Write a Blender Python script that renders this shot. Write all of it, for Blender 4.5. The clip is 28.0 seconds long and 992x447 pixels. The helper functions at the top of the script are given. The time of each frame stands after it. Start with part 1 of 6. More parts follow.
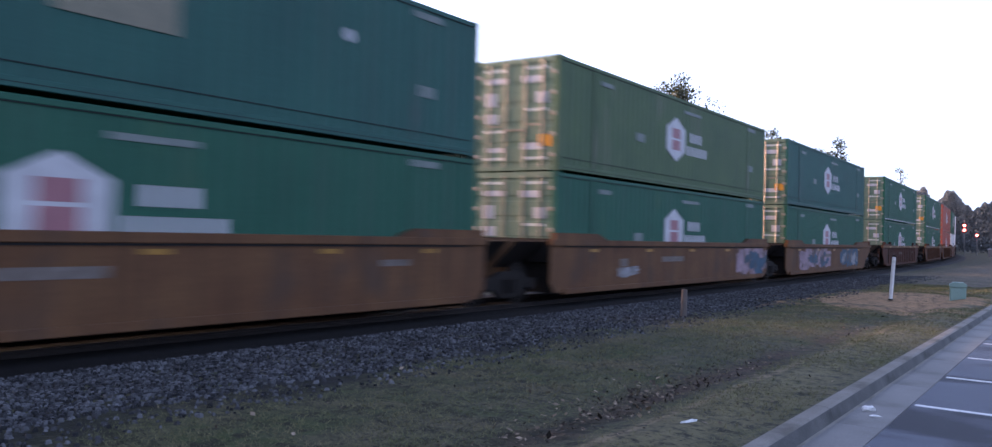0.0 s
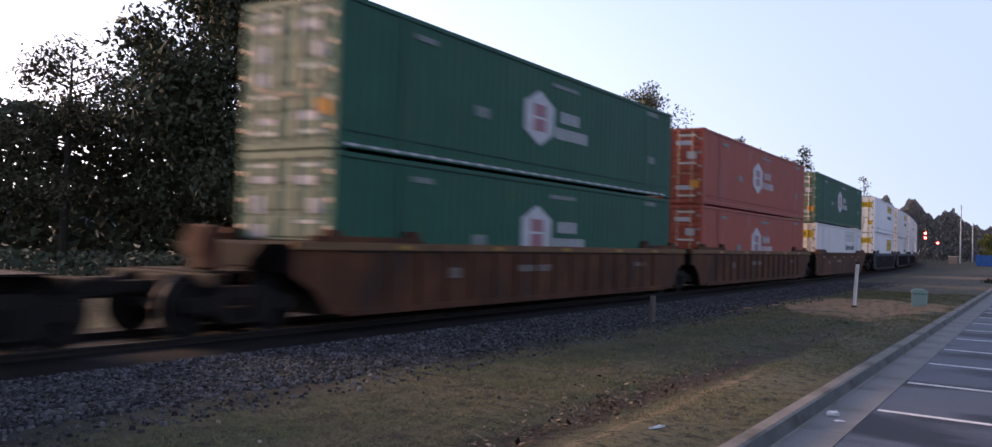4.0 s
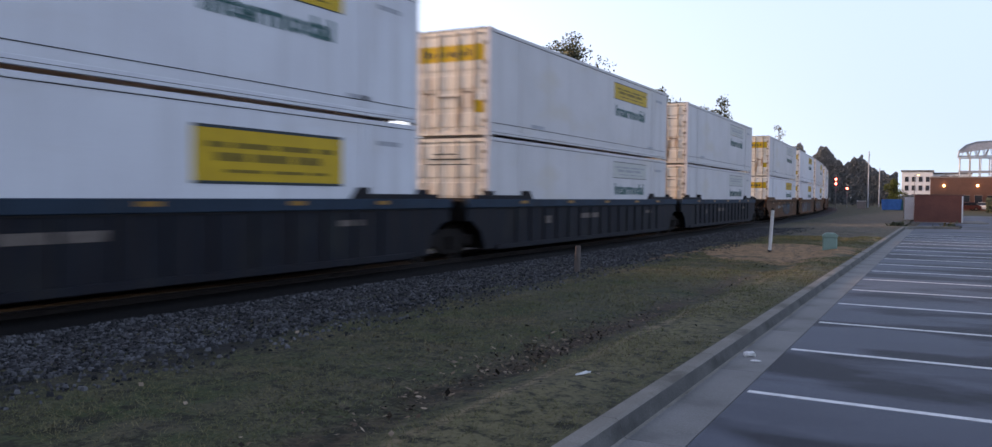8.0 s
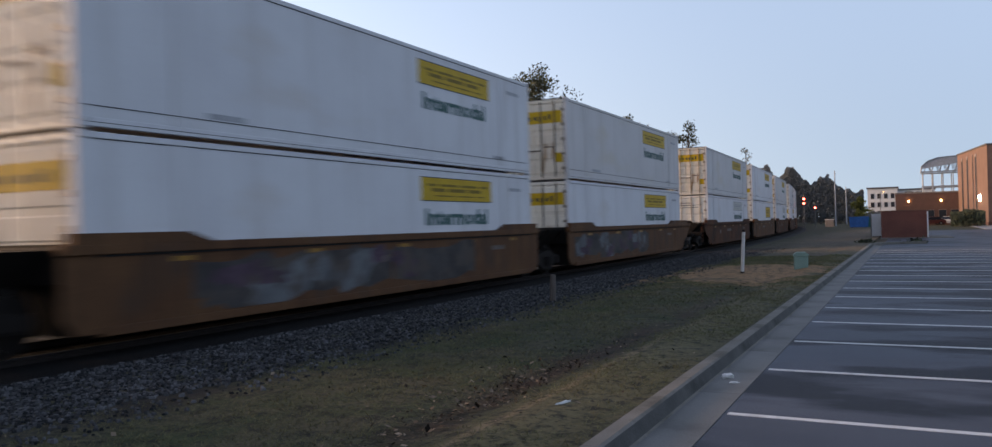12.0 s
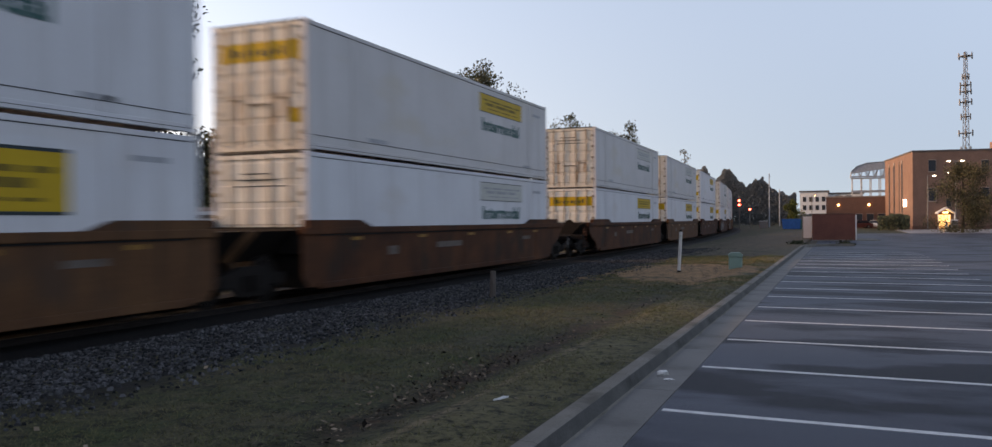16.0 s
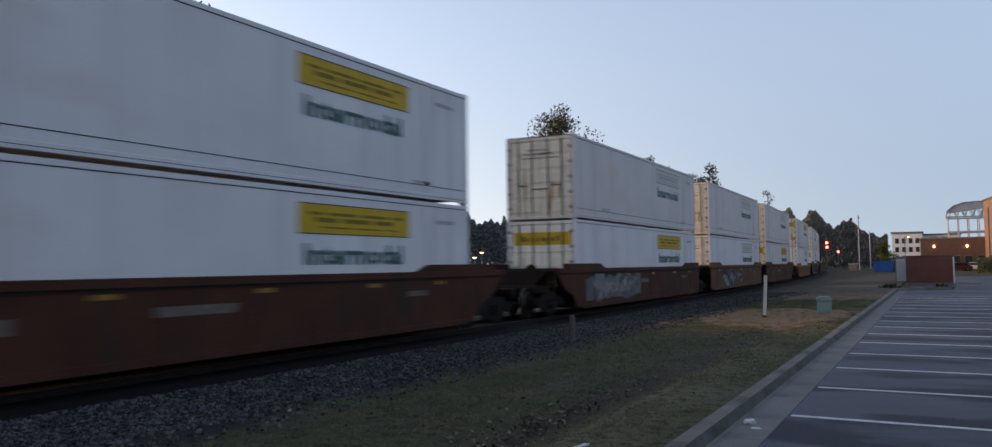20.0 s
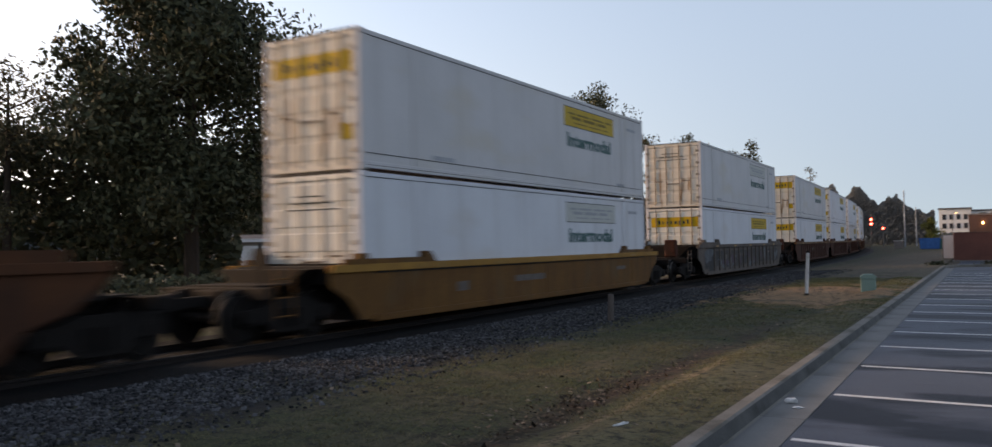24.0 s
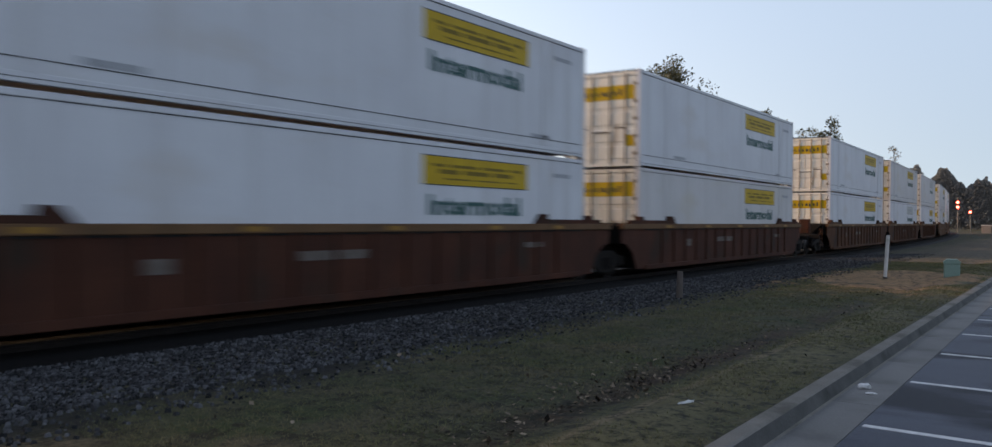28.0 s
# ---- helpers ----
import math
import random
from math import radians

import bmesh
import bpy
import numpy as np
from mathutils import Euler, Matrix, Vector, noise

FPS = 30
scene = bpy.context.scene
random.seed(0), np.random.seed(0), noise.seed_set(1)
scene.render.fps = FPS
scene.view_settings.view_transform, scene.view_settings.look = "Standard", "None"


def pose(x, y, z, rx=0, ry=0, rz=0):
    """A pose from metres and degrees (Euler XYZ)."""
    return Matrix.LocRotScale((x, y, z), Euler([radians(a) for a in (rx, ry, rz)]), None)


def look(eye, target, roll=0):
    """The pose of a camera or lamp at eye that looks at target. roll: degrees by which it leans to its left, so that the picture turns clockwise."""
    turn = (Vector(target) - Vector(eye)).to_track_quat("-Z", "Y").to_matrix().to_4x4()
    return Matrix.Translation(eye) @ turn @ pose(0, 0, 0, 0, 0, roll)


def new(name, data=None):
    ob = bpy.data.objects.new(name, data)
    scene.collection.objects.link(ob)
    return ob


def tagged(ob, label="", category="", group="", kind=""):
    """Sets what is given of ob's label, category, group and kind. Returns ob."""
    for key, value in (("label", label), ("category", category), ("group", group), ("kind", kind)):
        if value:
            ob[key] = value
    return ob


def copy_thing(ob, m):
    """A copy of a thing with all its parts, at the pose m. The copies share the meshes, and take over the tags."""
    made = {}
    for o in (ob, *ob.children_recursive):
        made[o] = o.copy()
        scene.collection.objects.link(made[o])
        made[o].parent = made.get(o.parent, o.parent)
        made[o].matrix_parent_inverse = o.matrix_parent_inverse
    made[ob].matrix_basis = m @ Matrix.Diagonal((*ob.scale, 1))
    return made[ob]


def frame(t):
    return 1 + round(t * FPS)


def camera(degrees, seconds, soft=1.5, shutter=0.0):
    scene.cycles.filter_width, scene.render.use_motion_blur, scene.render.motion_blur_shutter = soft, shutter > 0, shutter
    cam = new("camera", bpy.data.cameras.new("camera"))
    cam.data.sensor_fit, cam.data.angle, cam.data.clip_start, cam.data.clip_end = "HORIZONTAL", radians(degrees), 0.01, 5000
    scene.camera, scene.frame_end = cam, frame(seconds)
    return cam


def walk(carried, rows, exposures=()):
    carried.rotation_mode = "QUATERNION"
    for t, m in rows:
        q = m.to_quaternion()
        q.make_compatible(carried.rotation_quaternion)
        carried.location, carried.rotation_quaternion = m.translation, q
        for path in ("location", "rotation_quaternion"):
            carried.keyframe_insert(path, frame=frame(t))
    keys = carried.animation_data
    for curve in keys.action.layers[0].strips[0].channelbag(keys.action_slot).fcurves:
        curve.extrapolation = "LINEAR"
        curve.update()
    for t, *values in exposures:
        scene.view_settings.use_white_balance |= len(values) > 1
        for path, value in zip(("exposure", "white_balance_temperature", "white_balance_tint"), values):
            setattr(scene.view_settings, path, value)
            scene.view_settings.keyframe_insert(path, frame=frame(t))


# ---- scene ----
# ================= camera and its walk =================
EYE = 1.86
cam = camera(61.2, 28.0, soft=1.35, shutter=0.6)


def aim(yaw, pitch, roll):
    return pose(0, 0, EYE, 90 + pitch, 0, yaw) @ pose(0, 0, 0, 0, 0, roll)


walk(cam, [
    (0, aim(35.29, 0.69, 1.51)),
    (0.5, aim(35.41, 0.61, 1.29)),
    (1, aim(33.67, 0.47, 1.51)),
    (1.5, aim(32.34, 1.24, 1.35)),
    (2, aim(32.68, 1.63, 0.91)),
    (2.5, aim(33.99, 0.88, -0.78)),
    (3, aim(34.39, 1.33, -0.10)),
    (3.5, aim(33.63, 1.66, 1.81)),
    (5.5, aim(32.08, -1.21, 0.19)),
    (6, aim(32.15, -0.84, 0.41)),
    (6.5, aim(30.79, -2.16, 0.44)),
    (7, aim(30.94, -1.94, 0.02)),
    (7.5, aim(28.61, -3.05, 0.37)),
    (8, aim(28.12, -1.94, 0.60)),
    (8.5, aim(28.17, -2.65, -0.17)),
    (9, aim(26.91, -2.64, -1.19)),
    (9.5, aim(27.73, -2.47, -1.30)),
    (10, aim(25.79, -3.81, -0.67)),
    (10.5, aim(26.52, -3.15, -0.68)),
    (11, aim(26.53, -1.80, -1.62)),
    (11.5, aim(25.44, -0.56, -1.29)),
    (12, aim(26.29, 0.20, -1.55)),
    (12.5, aim(26.00, -0.16, -0.89)),
    (13, aim(25.08, 0.42, 0.37)),
    (13.5, aim(24.35, -0.40, 0.71)),
    (15.5, aim(23.29, -0.26, -0.45)),
    (16, aim(22.29, -0.16, -0.46)),
    (16.5, aim(22.50, 0.40, -0.71)),
    (17, aim(22.88, 0.46, -0.83)),
    (17.5, aim(22.73, 0.49, -1.00)),
    (18, aim(22.77, 0.33, -0.94)),
    (18.5, aim(21.56, 0.98, -1.13)),
    (19, aim(25.44, 1.59, -1.40)),
    (19.5, aim(26.37, 2.07, -0.83)),
    (20, aim(27.61, 2.92, -0.74)),
    (20.5, aim(27.55, 2.44, 0.28)),
    (21, aim(28.64, 2.38, -0.14)),
    (21.5, aim(25.34, 0.60, -0.39)),
    (22, aim(26.69, 1.60, -0.05)),
    (22.5, aim(26.67, 1.24, 0.42)),
    (24.5, aim(32.09, 1.49, -2.53)),
    (25, aim(33.81, 0.74, -3.47)),
    (25.5, aim(35.18, 0.99, -1.39)),
    (26, aim(33.15, -0.56, -1.47)),
    (26.5, aim(32.12, -0.48, -1.63)),
    (27, aim(32.83, -0.03, -0.12)),
    (27.5, aim(34.33, 0.41, -0.54)),
    (28, aim(34.93, -0.31, 0.49)),
], exposures=((0, 2.67, 7600, 36), (1, 2.59, 7850, 36), (2, 2.01, 8400, 41), (3.5, 1.86, 8400, 34), (6, 2.66, 8750, 40), (7, 2.04, 8700, 33), (8, 2.13, 8950, 29), (9, 1.91, 9200, 28), (10, 2.4, 8950, 25), (11, 1.97, 9050, 27), (12, 1.55, 9000, 24), (13.5, 1.45, 9200, 24), (16, 1.58, 10050, 26), (17, 1.55, 10200, 26), (18, 1.78, 10050, 26), (19, 1.45, 9450, 24), (20, 1.42, 9250, 24), (21, 1.35, 9300, 23), (22, 1.57, 9550, 21), (25, 1.51, 9950, 23), (26, 1.83, 9900, 23), (28, 1.66, 9750, 22)))

# ================= world, sun =================
SUN_AZ, SUN_EL = -100.0, 14.0          # degrees: from +y to the right, above the horizon
world = bpy.data.worlds.new("dusk_sky")
scene.world = world
world.use_nodes = True
wn = world.node_tree.nodes
sky = wn.new("ShaderNodeTexSky")
sky.sky_type = "NISHITA"
sky.sun_disc = False
sky.sun_elevation = radians(SUN_EL)
sky.sun_rotation = radians(SUN_AZ)
sky.air_density, sky.dust_density, sky.ozone_density = 1.0, 0.8, 2.4
# thin high cloud evens out the glow along the horizon: the sky there looks as it does higher up
lift = wn.new("ShaderNodeMapping")
lift.inputs["Location"].default_value, lift.inputs["Scale"].default_value = (0, 0, 0.17), (1, 1, 0.85)
unit = wn.new("ShaderNodeVectorMath")
unit.operation = "NORMALIZE"
around = wn.new("ShaderNodeTexCoord")
world.node_tree.links.new(around.outputs["Generated"], lift.inputs["Vector"])
world.node_tree.links.new(lift.outputs[0], unit.inputs[0])
world.node_tree.links.new(unit.outputs[0], sky.inputs["Vector"])
# low down and away from the sun the dusk sky greys into the earth's shadow
apart_dir = wn.new("ShaderNodeVectorMath")
apart_dir.operation = "DOT_PRODUCT"
apart_dir.inputs[1].default_value = (math.sin(radians(SUN_AZ)), math.cos(radians(SUN_AZ)), 0)
updown = wn.new("ShaderNodeSeparateXYZ")
away, low = wn.new("ShaderNodeMapRange"), wn.new("ShaderNodeMapRange")
for node, a, b, c, d in ((away, 0.85, -0.45, 0.0, 1.0), (low, -0.02, 0.34, 1.0, 0.18)):
    node.interpolation_type = "SMOOTHSTEP"
    for k, v in enumerate((a, b, c, d)):
        node.inputs[k + 1].default_value = v
dusk = wn.new("ShaderNodeMath")
dusk.operation = "MULTIPLY"
veil = wn.new("ShaderNodeMix")
veil.data_type, veil.blend_type = "RGBA", "MULTIPLY"
veil.inputs[7].default_value = (0.47, 0.50, 0.56, 1)
# and towards the sun it is warm along the horizon
near = wn.new("ShaderNodeMath")
near.operation = "SUBTRACT"
near.inputs[0].default_value = 1.0
warmth = wn.new("ShaderNodeMath")
warmth.operation = "MULTIPLY"
blush = wn.new("ShaderNodeMix")
blush.data_type, blush.blend_type = "RGBA", "MULTIPLY"
blush.inputs[7].default_value = (1.16, 0.98, 0.86, 1)
for a, b in ((away.outputs[0], near.inputs[1]), (near.outputs[0], warmth.inputs[0]), (low.outputs[0], warmth.inputs[1]), (warmth.outputs[0], blush.inputs[0]),
             (veil.outputs[2], blush.inputs[6])):
    world.node_tree.links.new(a, b)
for a, b in ((around.outputs["Generated"], apart_dir.inputs[0]), (around.outputs["Generated"], updown.inputs[0]), (apart_dir.outputs["Value"], away.inputs[0]),
             (updown.outputs["Z"], low.inputs[0]), (away.outputs[0], dusk.inputs[0]), (low.outputs[0], dusk.inputs[1]), (dusk.outputs[0], veil.inputs[0]),
             (sky.outputs[0], veil.inputs[6]), (blush.outputs[2], wn["Background"].inputs[0])):
    world.node_tree.links.new(a, b)
wn["Background"].inputs[1].default_value = 0.15

sun_data = bpy.data.lights.new("sun", "SUN")
sun_data.energy, sun_data.angle, sun_data.color = 1.6, radians(25), (1.0, 0.80, 0.60)
sun = new("sun", sun_data)
sd = Vector((math.sin(radians(SUN_AZ)) * math.cos(radians(SUN_EL)), math.cos(radians(SUN_AZ)) * math.cos(radians(SUN_EL)), math.sin(radians(SUN_EL))))
sun.matrix_world = look(sd * 50, (0, 0, 0))


# ================= materials =================
def material(name, col, col2=None, rough=0.7, metal=0.0, scale=3.0, amount=0.5, fine=40.0, fine_amount=0.25, bump=0.15,
             stretch=(1, 1, 1), vary=0.0, dirt=None, dirt_scale=1.2, dirt_at=0.6, dirt_stretch=(1, 1, 1), dirt_soft=0.14, island=0.0, spec=0.15, streak=None, streak_amount=0.5):
    m = bpy.data.materials.new(name)
    m.use_nodes = True
    nt = m.node_tree
    n, lk = nt.nodes, nt.links.new
    b = n["Principled BSDF"]
    b.inputs["Roughness"].default_value, b.inputs["Metallic"].default_value = rough, metal
    b.inputs["Specular IOR Level"].default_value = spec
    tc = n.new("ShaderNodeTexCoord")

    def noise_at(sc, st, detail=5.0):
        mp = n.new("ShaderNodeMapping")
        mp.inputs["Scale"].default_value = st
        lk(tc.outputs["Object"], mp.inputs["Vector"])
        t = n.new("ShaderNodeTexNoise")
        t.inputs["Scale"].default_value, t.inputs["Detail"].default_value = sc, detail
        lk(mp.outputs[0], t.inputs["Vector"])
        return t.outputs["Fac"]

    def mixed(fac, a, c, kind="MIX"):
        mx = n.new("ShaderNodeMix")
        mx.data_type, mx.blend_type = "RGBA", kind
        for s, v in (("Factor", fac),):
            if isinstance(v, float):
                mx.inputs[0].default_value = v
            else:
                lk(v, mx.inputs[0])
        for k, v in ((6, a), (7, c)):
            if isinstance(v, tuple):
                mx.inputs[k].default_value = (*v, 1)
            else:
                lk(v, mx.inputs[k])
        return mx.outputs[2]

    def ramp(fac, lo, hi):
        r = n.new("ShaderNodeMapRange")
        r.inputs[1].default_value, r.inputs[2].default_value = lo, hi
        lk(fac, r.inputs[0])
        return r.outputs[0]

    col2 = col2 or tuple(c * (1 - amount) for c in col)
    out = mixed(ramp(noise_at(scale, stretch), 0.3, 0.7), col, col2)
    fn = noise_at(fine, stretch, 3.0)
    out = mixed(ramp(fn, 0.35, 0.75), out, mixed(fine_amount, out, (0.0, 0.0, 0.0)))
    if dirt:
        out = mixed(ramp(noise_at(dirt_scale, dirt_stretch, 8.0), dirt_at, dirt_at + dirt_soft), out, dirt)
    if streak:
        # run-off streaks down the side, broken up along their length
        runs = n.new("ShaderNodeMath")
        runs.operation = "MULTIPLY"
        lk(ramp(noise_at(1.0, (1, 5.0, 0.22), 4.0), 0.50, 0.72), runs.inputs[0])
        runs.inputs[1].default_value = streak_amount
        out = mixed(runs.outputs[0], out, streak)
    if vary:
        oi = n.new("ShaderNodeObjectInfo")
        hs = n.new("ShaderNodeHueSaturation")
        r = n.new("ShaderNodeMapRange")
        r.inputs[3].default_value, r.inputs[4].default_value = 1 - vary, 1 + vary
        lk(oi.outputs["Random"], r.inputs[0])
        lk(r.outputs[0], hs.inputs["Value"])
        lk(out, hs.inputs["Color"])
        out = hs.outputs[0]
    if island:
        ge = n.new("ShaderNodeNewGeometry")
        hs = n.new("ShaderNodeHueSaturation")
        r = n.new("ShaderNodeMapRange")
        pw = n.new("ShaderNodeMath")
        pw.operation = "POWER"
        pw.inputs[1].default_value = 1.0 + 2.5 * max(0, island - 0.5)
        lk(ge.outputs["Random Per Island"], pw.inputs[0])
        r.inputs[3].default_value, r.inputs[4].default_value = 1 - island, 1 + island * (1 + 3 * max(0, island - 0.5))
        lk(pw.outputs[0], r.inputs[0])
        lk(r.outputs[0], hs.inputs["Value"])
        lk(out, hs.inputs["Color"])
        out = hs.outputs[0]
    lk(out, b.inputs["Base Color"])
    if bump:
        bp = n.new("ShaderNodeBump")
        bp.inputs["Strength"].default_value, bp.inputs["Distance"].default_value = bump, 0.01
        lk(fn, bp.inputs["Height"])
        lk(bp.outputs[0], b.inputs["Normal"])
    return m


def glow(name, col, strength):
    m = bpy.data.materials.new(name)
    m.use_nodes = True
    b = m.node_tree.nodes["Principled BSDF"]
    b.inputs["Base Color"].default_value = (*col, 1)
    b.inputs["Emission Color"].default_value = (*col, 1)
    b.inputs["Emission Strength"].default_value = strength
    return m


RUSTY = (0.16, 0.075, 0.04)
PAINT = {
    "green": material("green_paint", (0.009, 0.088, 0.055), (0.008, 0.072, 0.046), 0.55, scale=0.8, fine=25, dirt=(0.028, 0.087, 0.047), dirt_at=0.62, dirt_stretch=(1, 1, 0.3), spec=0.10, streak=(0.050, 0.060, 0.052), streak_amount=0.26),
    "dark_green": material("dark_green_paint", (0.015, 0.091, 0.072), (0.014, 0.073, 0.061), 0.55, scale=0.8, fine=25, dirt=(0.039, 0.070, 0.062), dirt_at=0.62, dirt_stretch=(1, 1, 0.3), spec=0.10, streak=(0.050, 0.060, 0.052), streak_amount=0.26),
    "olive": material("faded_green_paint", (0.074, 0.118, 0.058), (0.057, 0.097, 0.053), 0.6, scale=0.8, fine=25, dirt=(0.103, 0.112, 0.074), dirt_at=0.6, dirt_stretch=(1, 1, 0.3), spec=0.10, streak=(0.050, 0.060, 0.052), streak_amount=0.26),
    "red": material("red_paint", (0.399, 0.087, 0.056), (0.329, 0.076, 0.056), 0.55, scale=0.8, fine=25, dirt=(0.303, 0.127, 0.108), dirt_at=0.62, dirt_stretch=(1, 1, 0.3), spec=0.10, streak=(0.050, 0.060, 0.052), streak_amount=0.26),
    "white": material("white_paint", (0.61, 0.60, 0.605), (0.55, 0.535, 0.545), 0.5, scale=0.6, fine=30, fine_amount=0.06, bump=0.05, dirt=(0.54, 0.50, 0.48), dirt_scale=0.7, dirt_at=0.55, dirt_stretch=(1, 0.45, 1.2), streak=(0.33, 0.29, 0.26), streak_amount=0.30),
    "cream": material("weathered_white_paint", (0.570, 0.529, 0.513), (0.500, 0.467, 0.450), 0.55, scale=0.6, fine=30, fine_amount=0.08, bump=0.05, dirt=(0.514, 0.455, 0.398), dirt_scale=0.7, dirt_at=0.53, dirt_stretch=(1, 0.45, 1.2), streak=(0.33, 0.29, 0.26), streak_amount=0.30),
}
# white and cream doors: rust streaks, plus warm light painted into the base colour
DOOR = {
    "green": material("green_door_paint", (0.085, 0.145, 0.095), (0.14, 0.17, 0.115), 0.55, scale=2, fine=25, dirt=(0.22, 0.22, 0.14), dirt_at=0.6, dirt_stretch=(1, 1, 0.3)),
    "white": material("warm_lit_white_door_paint", (0.784, 0.724, 0.630), (0.665, 0.595, 0.503), 0.55, scale=1.5, fine=25, fine_amount=0.1, dirt=(0.404, 0.257, 0.148), dirt_scale=2.5, dirt_at=0.58, dirt_stretch=(1.6, 1, 0.22)),
    "cream": material("rust_streaked_warm_lit_door_paint", (0.726, 0.641, 0.532), (0.626, 0.529, 0.423), 0.6, scale=1.5, fine=25, fine_amount=0.12, dirt=(0.339, 0.185, 0.096), dirt_scale=2.8, dirt_at=0.56, dirt_stretch=(1.6, 1, 0.2)),
    "red": material("red_door_paint", (0.34, 0.07, 0.04), None, 0.55, scale=2, amount=0.2, fine=25, dirt=(0.25, 0.14, 0.10), dirt_at=0.6, dirt_stretch=(1, 1, 0.3)),
}
DOOR["dark_green"] = DOOR["olive"] = DOOR["green"]
M_YELLOW = material("yellow_decal", (0.56, 0.33, 0.018), (0.47, 0.27, 0.018), 0.5, fine=60, fine_amount=0.12, bump=0.02)
M_FADED = material("faded_decal", (0.43, 0.415, 0.365), (0.49, 0.475, 0.43), 0.55, scale=5, fine=60, fine_amount=0.15, bump=0.02)
M_INK = material("dark_lettering", (0.03, 0.045, 0.05), None, 0.5, amount=0.3, fine=60, bump=0.02)
M_TEAL = material("teal_lettering", (0.018, 0.085, 0.078), (0.03, 0.11, 0.10), 0.5, fine=60, bump=0.02)
M_DECAL = material("white_decal", (0.42, 0.40, 0.40), (0.33, 0.315, 0.315), 0.5, fine=60, fine_amount=0.1, bump=0.02)
# pale colour for painted highlights on the door ribs
M_RIB_LIGHT = material("pale_rib_highlight", (0.50, 0.50, 0.45), (0.36, 0.37, 0.32), 0.5, scale=4, fine=60, fine_amount=0.15, bump=0.02)
M_REDINK = material("red_decal", (0.33, 0.13, 0.14), None, 0.5, amount=0.2, fine=60, bump=0.02)
M_ORANGE = material("orange_placard", (0.75, 0.28, 0.04), None, 0.5, amount=0.2, fine=60, bump=0.02)
M_STENCIL = material("worn_stencil_paint", (0.17, 0.135, 0.115), (0.095, 0.070, 0.058), 0.7, scale=5, fine=40)
M_CODE = material("grey_code_lettering", (0.30, 0.30, 0.31), (0.40, 0.40, 0.41), 0.6, scale=6, fine=40)
M_FAINT = material("faint_pale_lettering", (0.11, 0.135, 0.12), (0.17, 0.19, 0.175), 0.6, scale=8, fine=50, bump=0.02)
# gaskets, seams and tyres, also the painted shade under well car chords
M_GASKET_SHADE = material("black_gasket_and_shade", (0.018, 0.016, 0.016), None, 0.7, amount=0.3, bump=0.05)
M_ROD = material("dark_grimy_rod", (0.10, 0.085, 0.07), (0.16, 0.12, 0.09), 0.6, 0.3, scale=4, fine=30)
M_GALV = material("galvanised_rod", (0.34, 0.31, 0.27), (0.22, 0.16, 0.11), 0.5, 0.6, scale=4, fine=30)
WELL = {
    "tan": material("tan_brown_paint", (0.137, 0.059, 0.026), (0.100, 0.040, 0.019), 0.75, scale=1.0, fine=18, dirt=(0.074, 0.038, 0.024), dirt_scale=1.5, dirt_at=0.56, dirt_stretch=(1, 0.6, 0.4), spec=0.15, streak=(0.030, 0.017, 0.011), streak_amount=0.55),
    "brown": material("rust_brown_paint", (0.117, 0.039, 0.016), (0.052, 0.019, 0.011), 0.8, scale=1.0, fine=18, dirt=(0.033, 0.020, 0.014), dirt_scale=1.5, dirt_at=0.56, dirt_stretch=(1, 0.6, 0.4), spec=0.15, streak=(0.030, 0.017, 0.011), streak_amount=0.55),
    "maroon": material("oxide_red_paint", (0.088, 0.027, 0.015), (0.052, 0.017, 0.011), 0.8, scale=1.0, fine=18, dirt=(0.034, 0.020, 0.014), dirt_scale=1.5, dirt_at=0.56, dirt_stretch=(1, 0.6, 0.4), spec=0.15, streak=(0.030, 0.017, 0.011), streak_amount=0.55),
    "blue": material("blue_black_paint", (0.010, 0.012, 0.017), (0.007, 0.008, 0.012), 0.7, scale=1.0, fine=18, dirt=(0.015, 0.016, 0.016), dirt_scale=1.5, dirt_at=0.56, dirt_stretch=(1, 0.6, 0.4), spec=0.15, streak=(0.030, 0.017, 0.011), streak_amount=0.55),
    "yellow": material("mustard_paint", (0.172, 0.070, 0.017), (0.131, 0.051, 0.014), 0.7, scale=1.0, fine=18, dirt=(0.123, 0.062, 0.025), dirt_scale=1.5, dirt_at=0.58, dirt_stretch=(1, 0.6, 0.4), spec=0.15, streak=(0.030, 0.017, 0.011), streak_amount=0.55),
    "grey": material("weathered_grey_paint", (0.150, 0.112, 0.092), (0.105, 0.078, 0.064), 0.8, scale=1.0, fine=18, dirt=(0.080, 0.062, 0.052), dirt_scale=1.5, dirt_at=0.54, dirt_stretch=(1, 0.6, 0.4), spec=0.15, streak=(0.060, 0.045, 0.038), streak_amount=0.6),
}
M_STEEL = material("grimy_cast_steel", (0.010, 0.008, 0.007), (0.016, 0.011, 0.009), 0.8, 0.1, scale=5, fine=30)
M_SPRAY_INK = material("dim_panel_lettering", (0.17, 0.105, 0.02), (0.24, 0.15, 0.02), 0.6, scale=8, fine=50, bump=0.02)
# chord paints lighter than the recessed sides: the light on the chord painted in
M_CHORD_BROWN = material("lit_brown_chord_paint", (0.173, 0.084, 0.041), (0.128, 0.062, 0.031), 0.75, scale=1.5, fine=18, dirt=(0.090, 0.049, 0.026), dirt_at=0.56)
M_CHORD_BLUE = material("lit_blue_chord_paint", (0.017, 0.038, 0.059), (0.013, 0.025, 0.038), 0.7, scale=1.5, fine=18, dirt=(0.021, 0.025, 0.028), dirt_at=0.58)
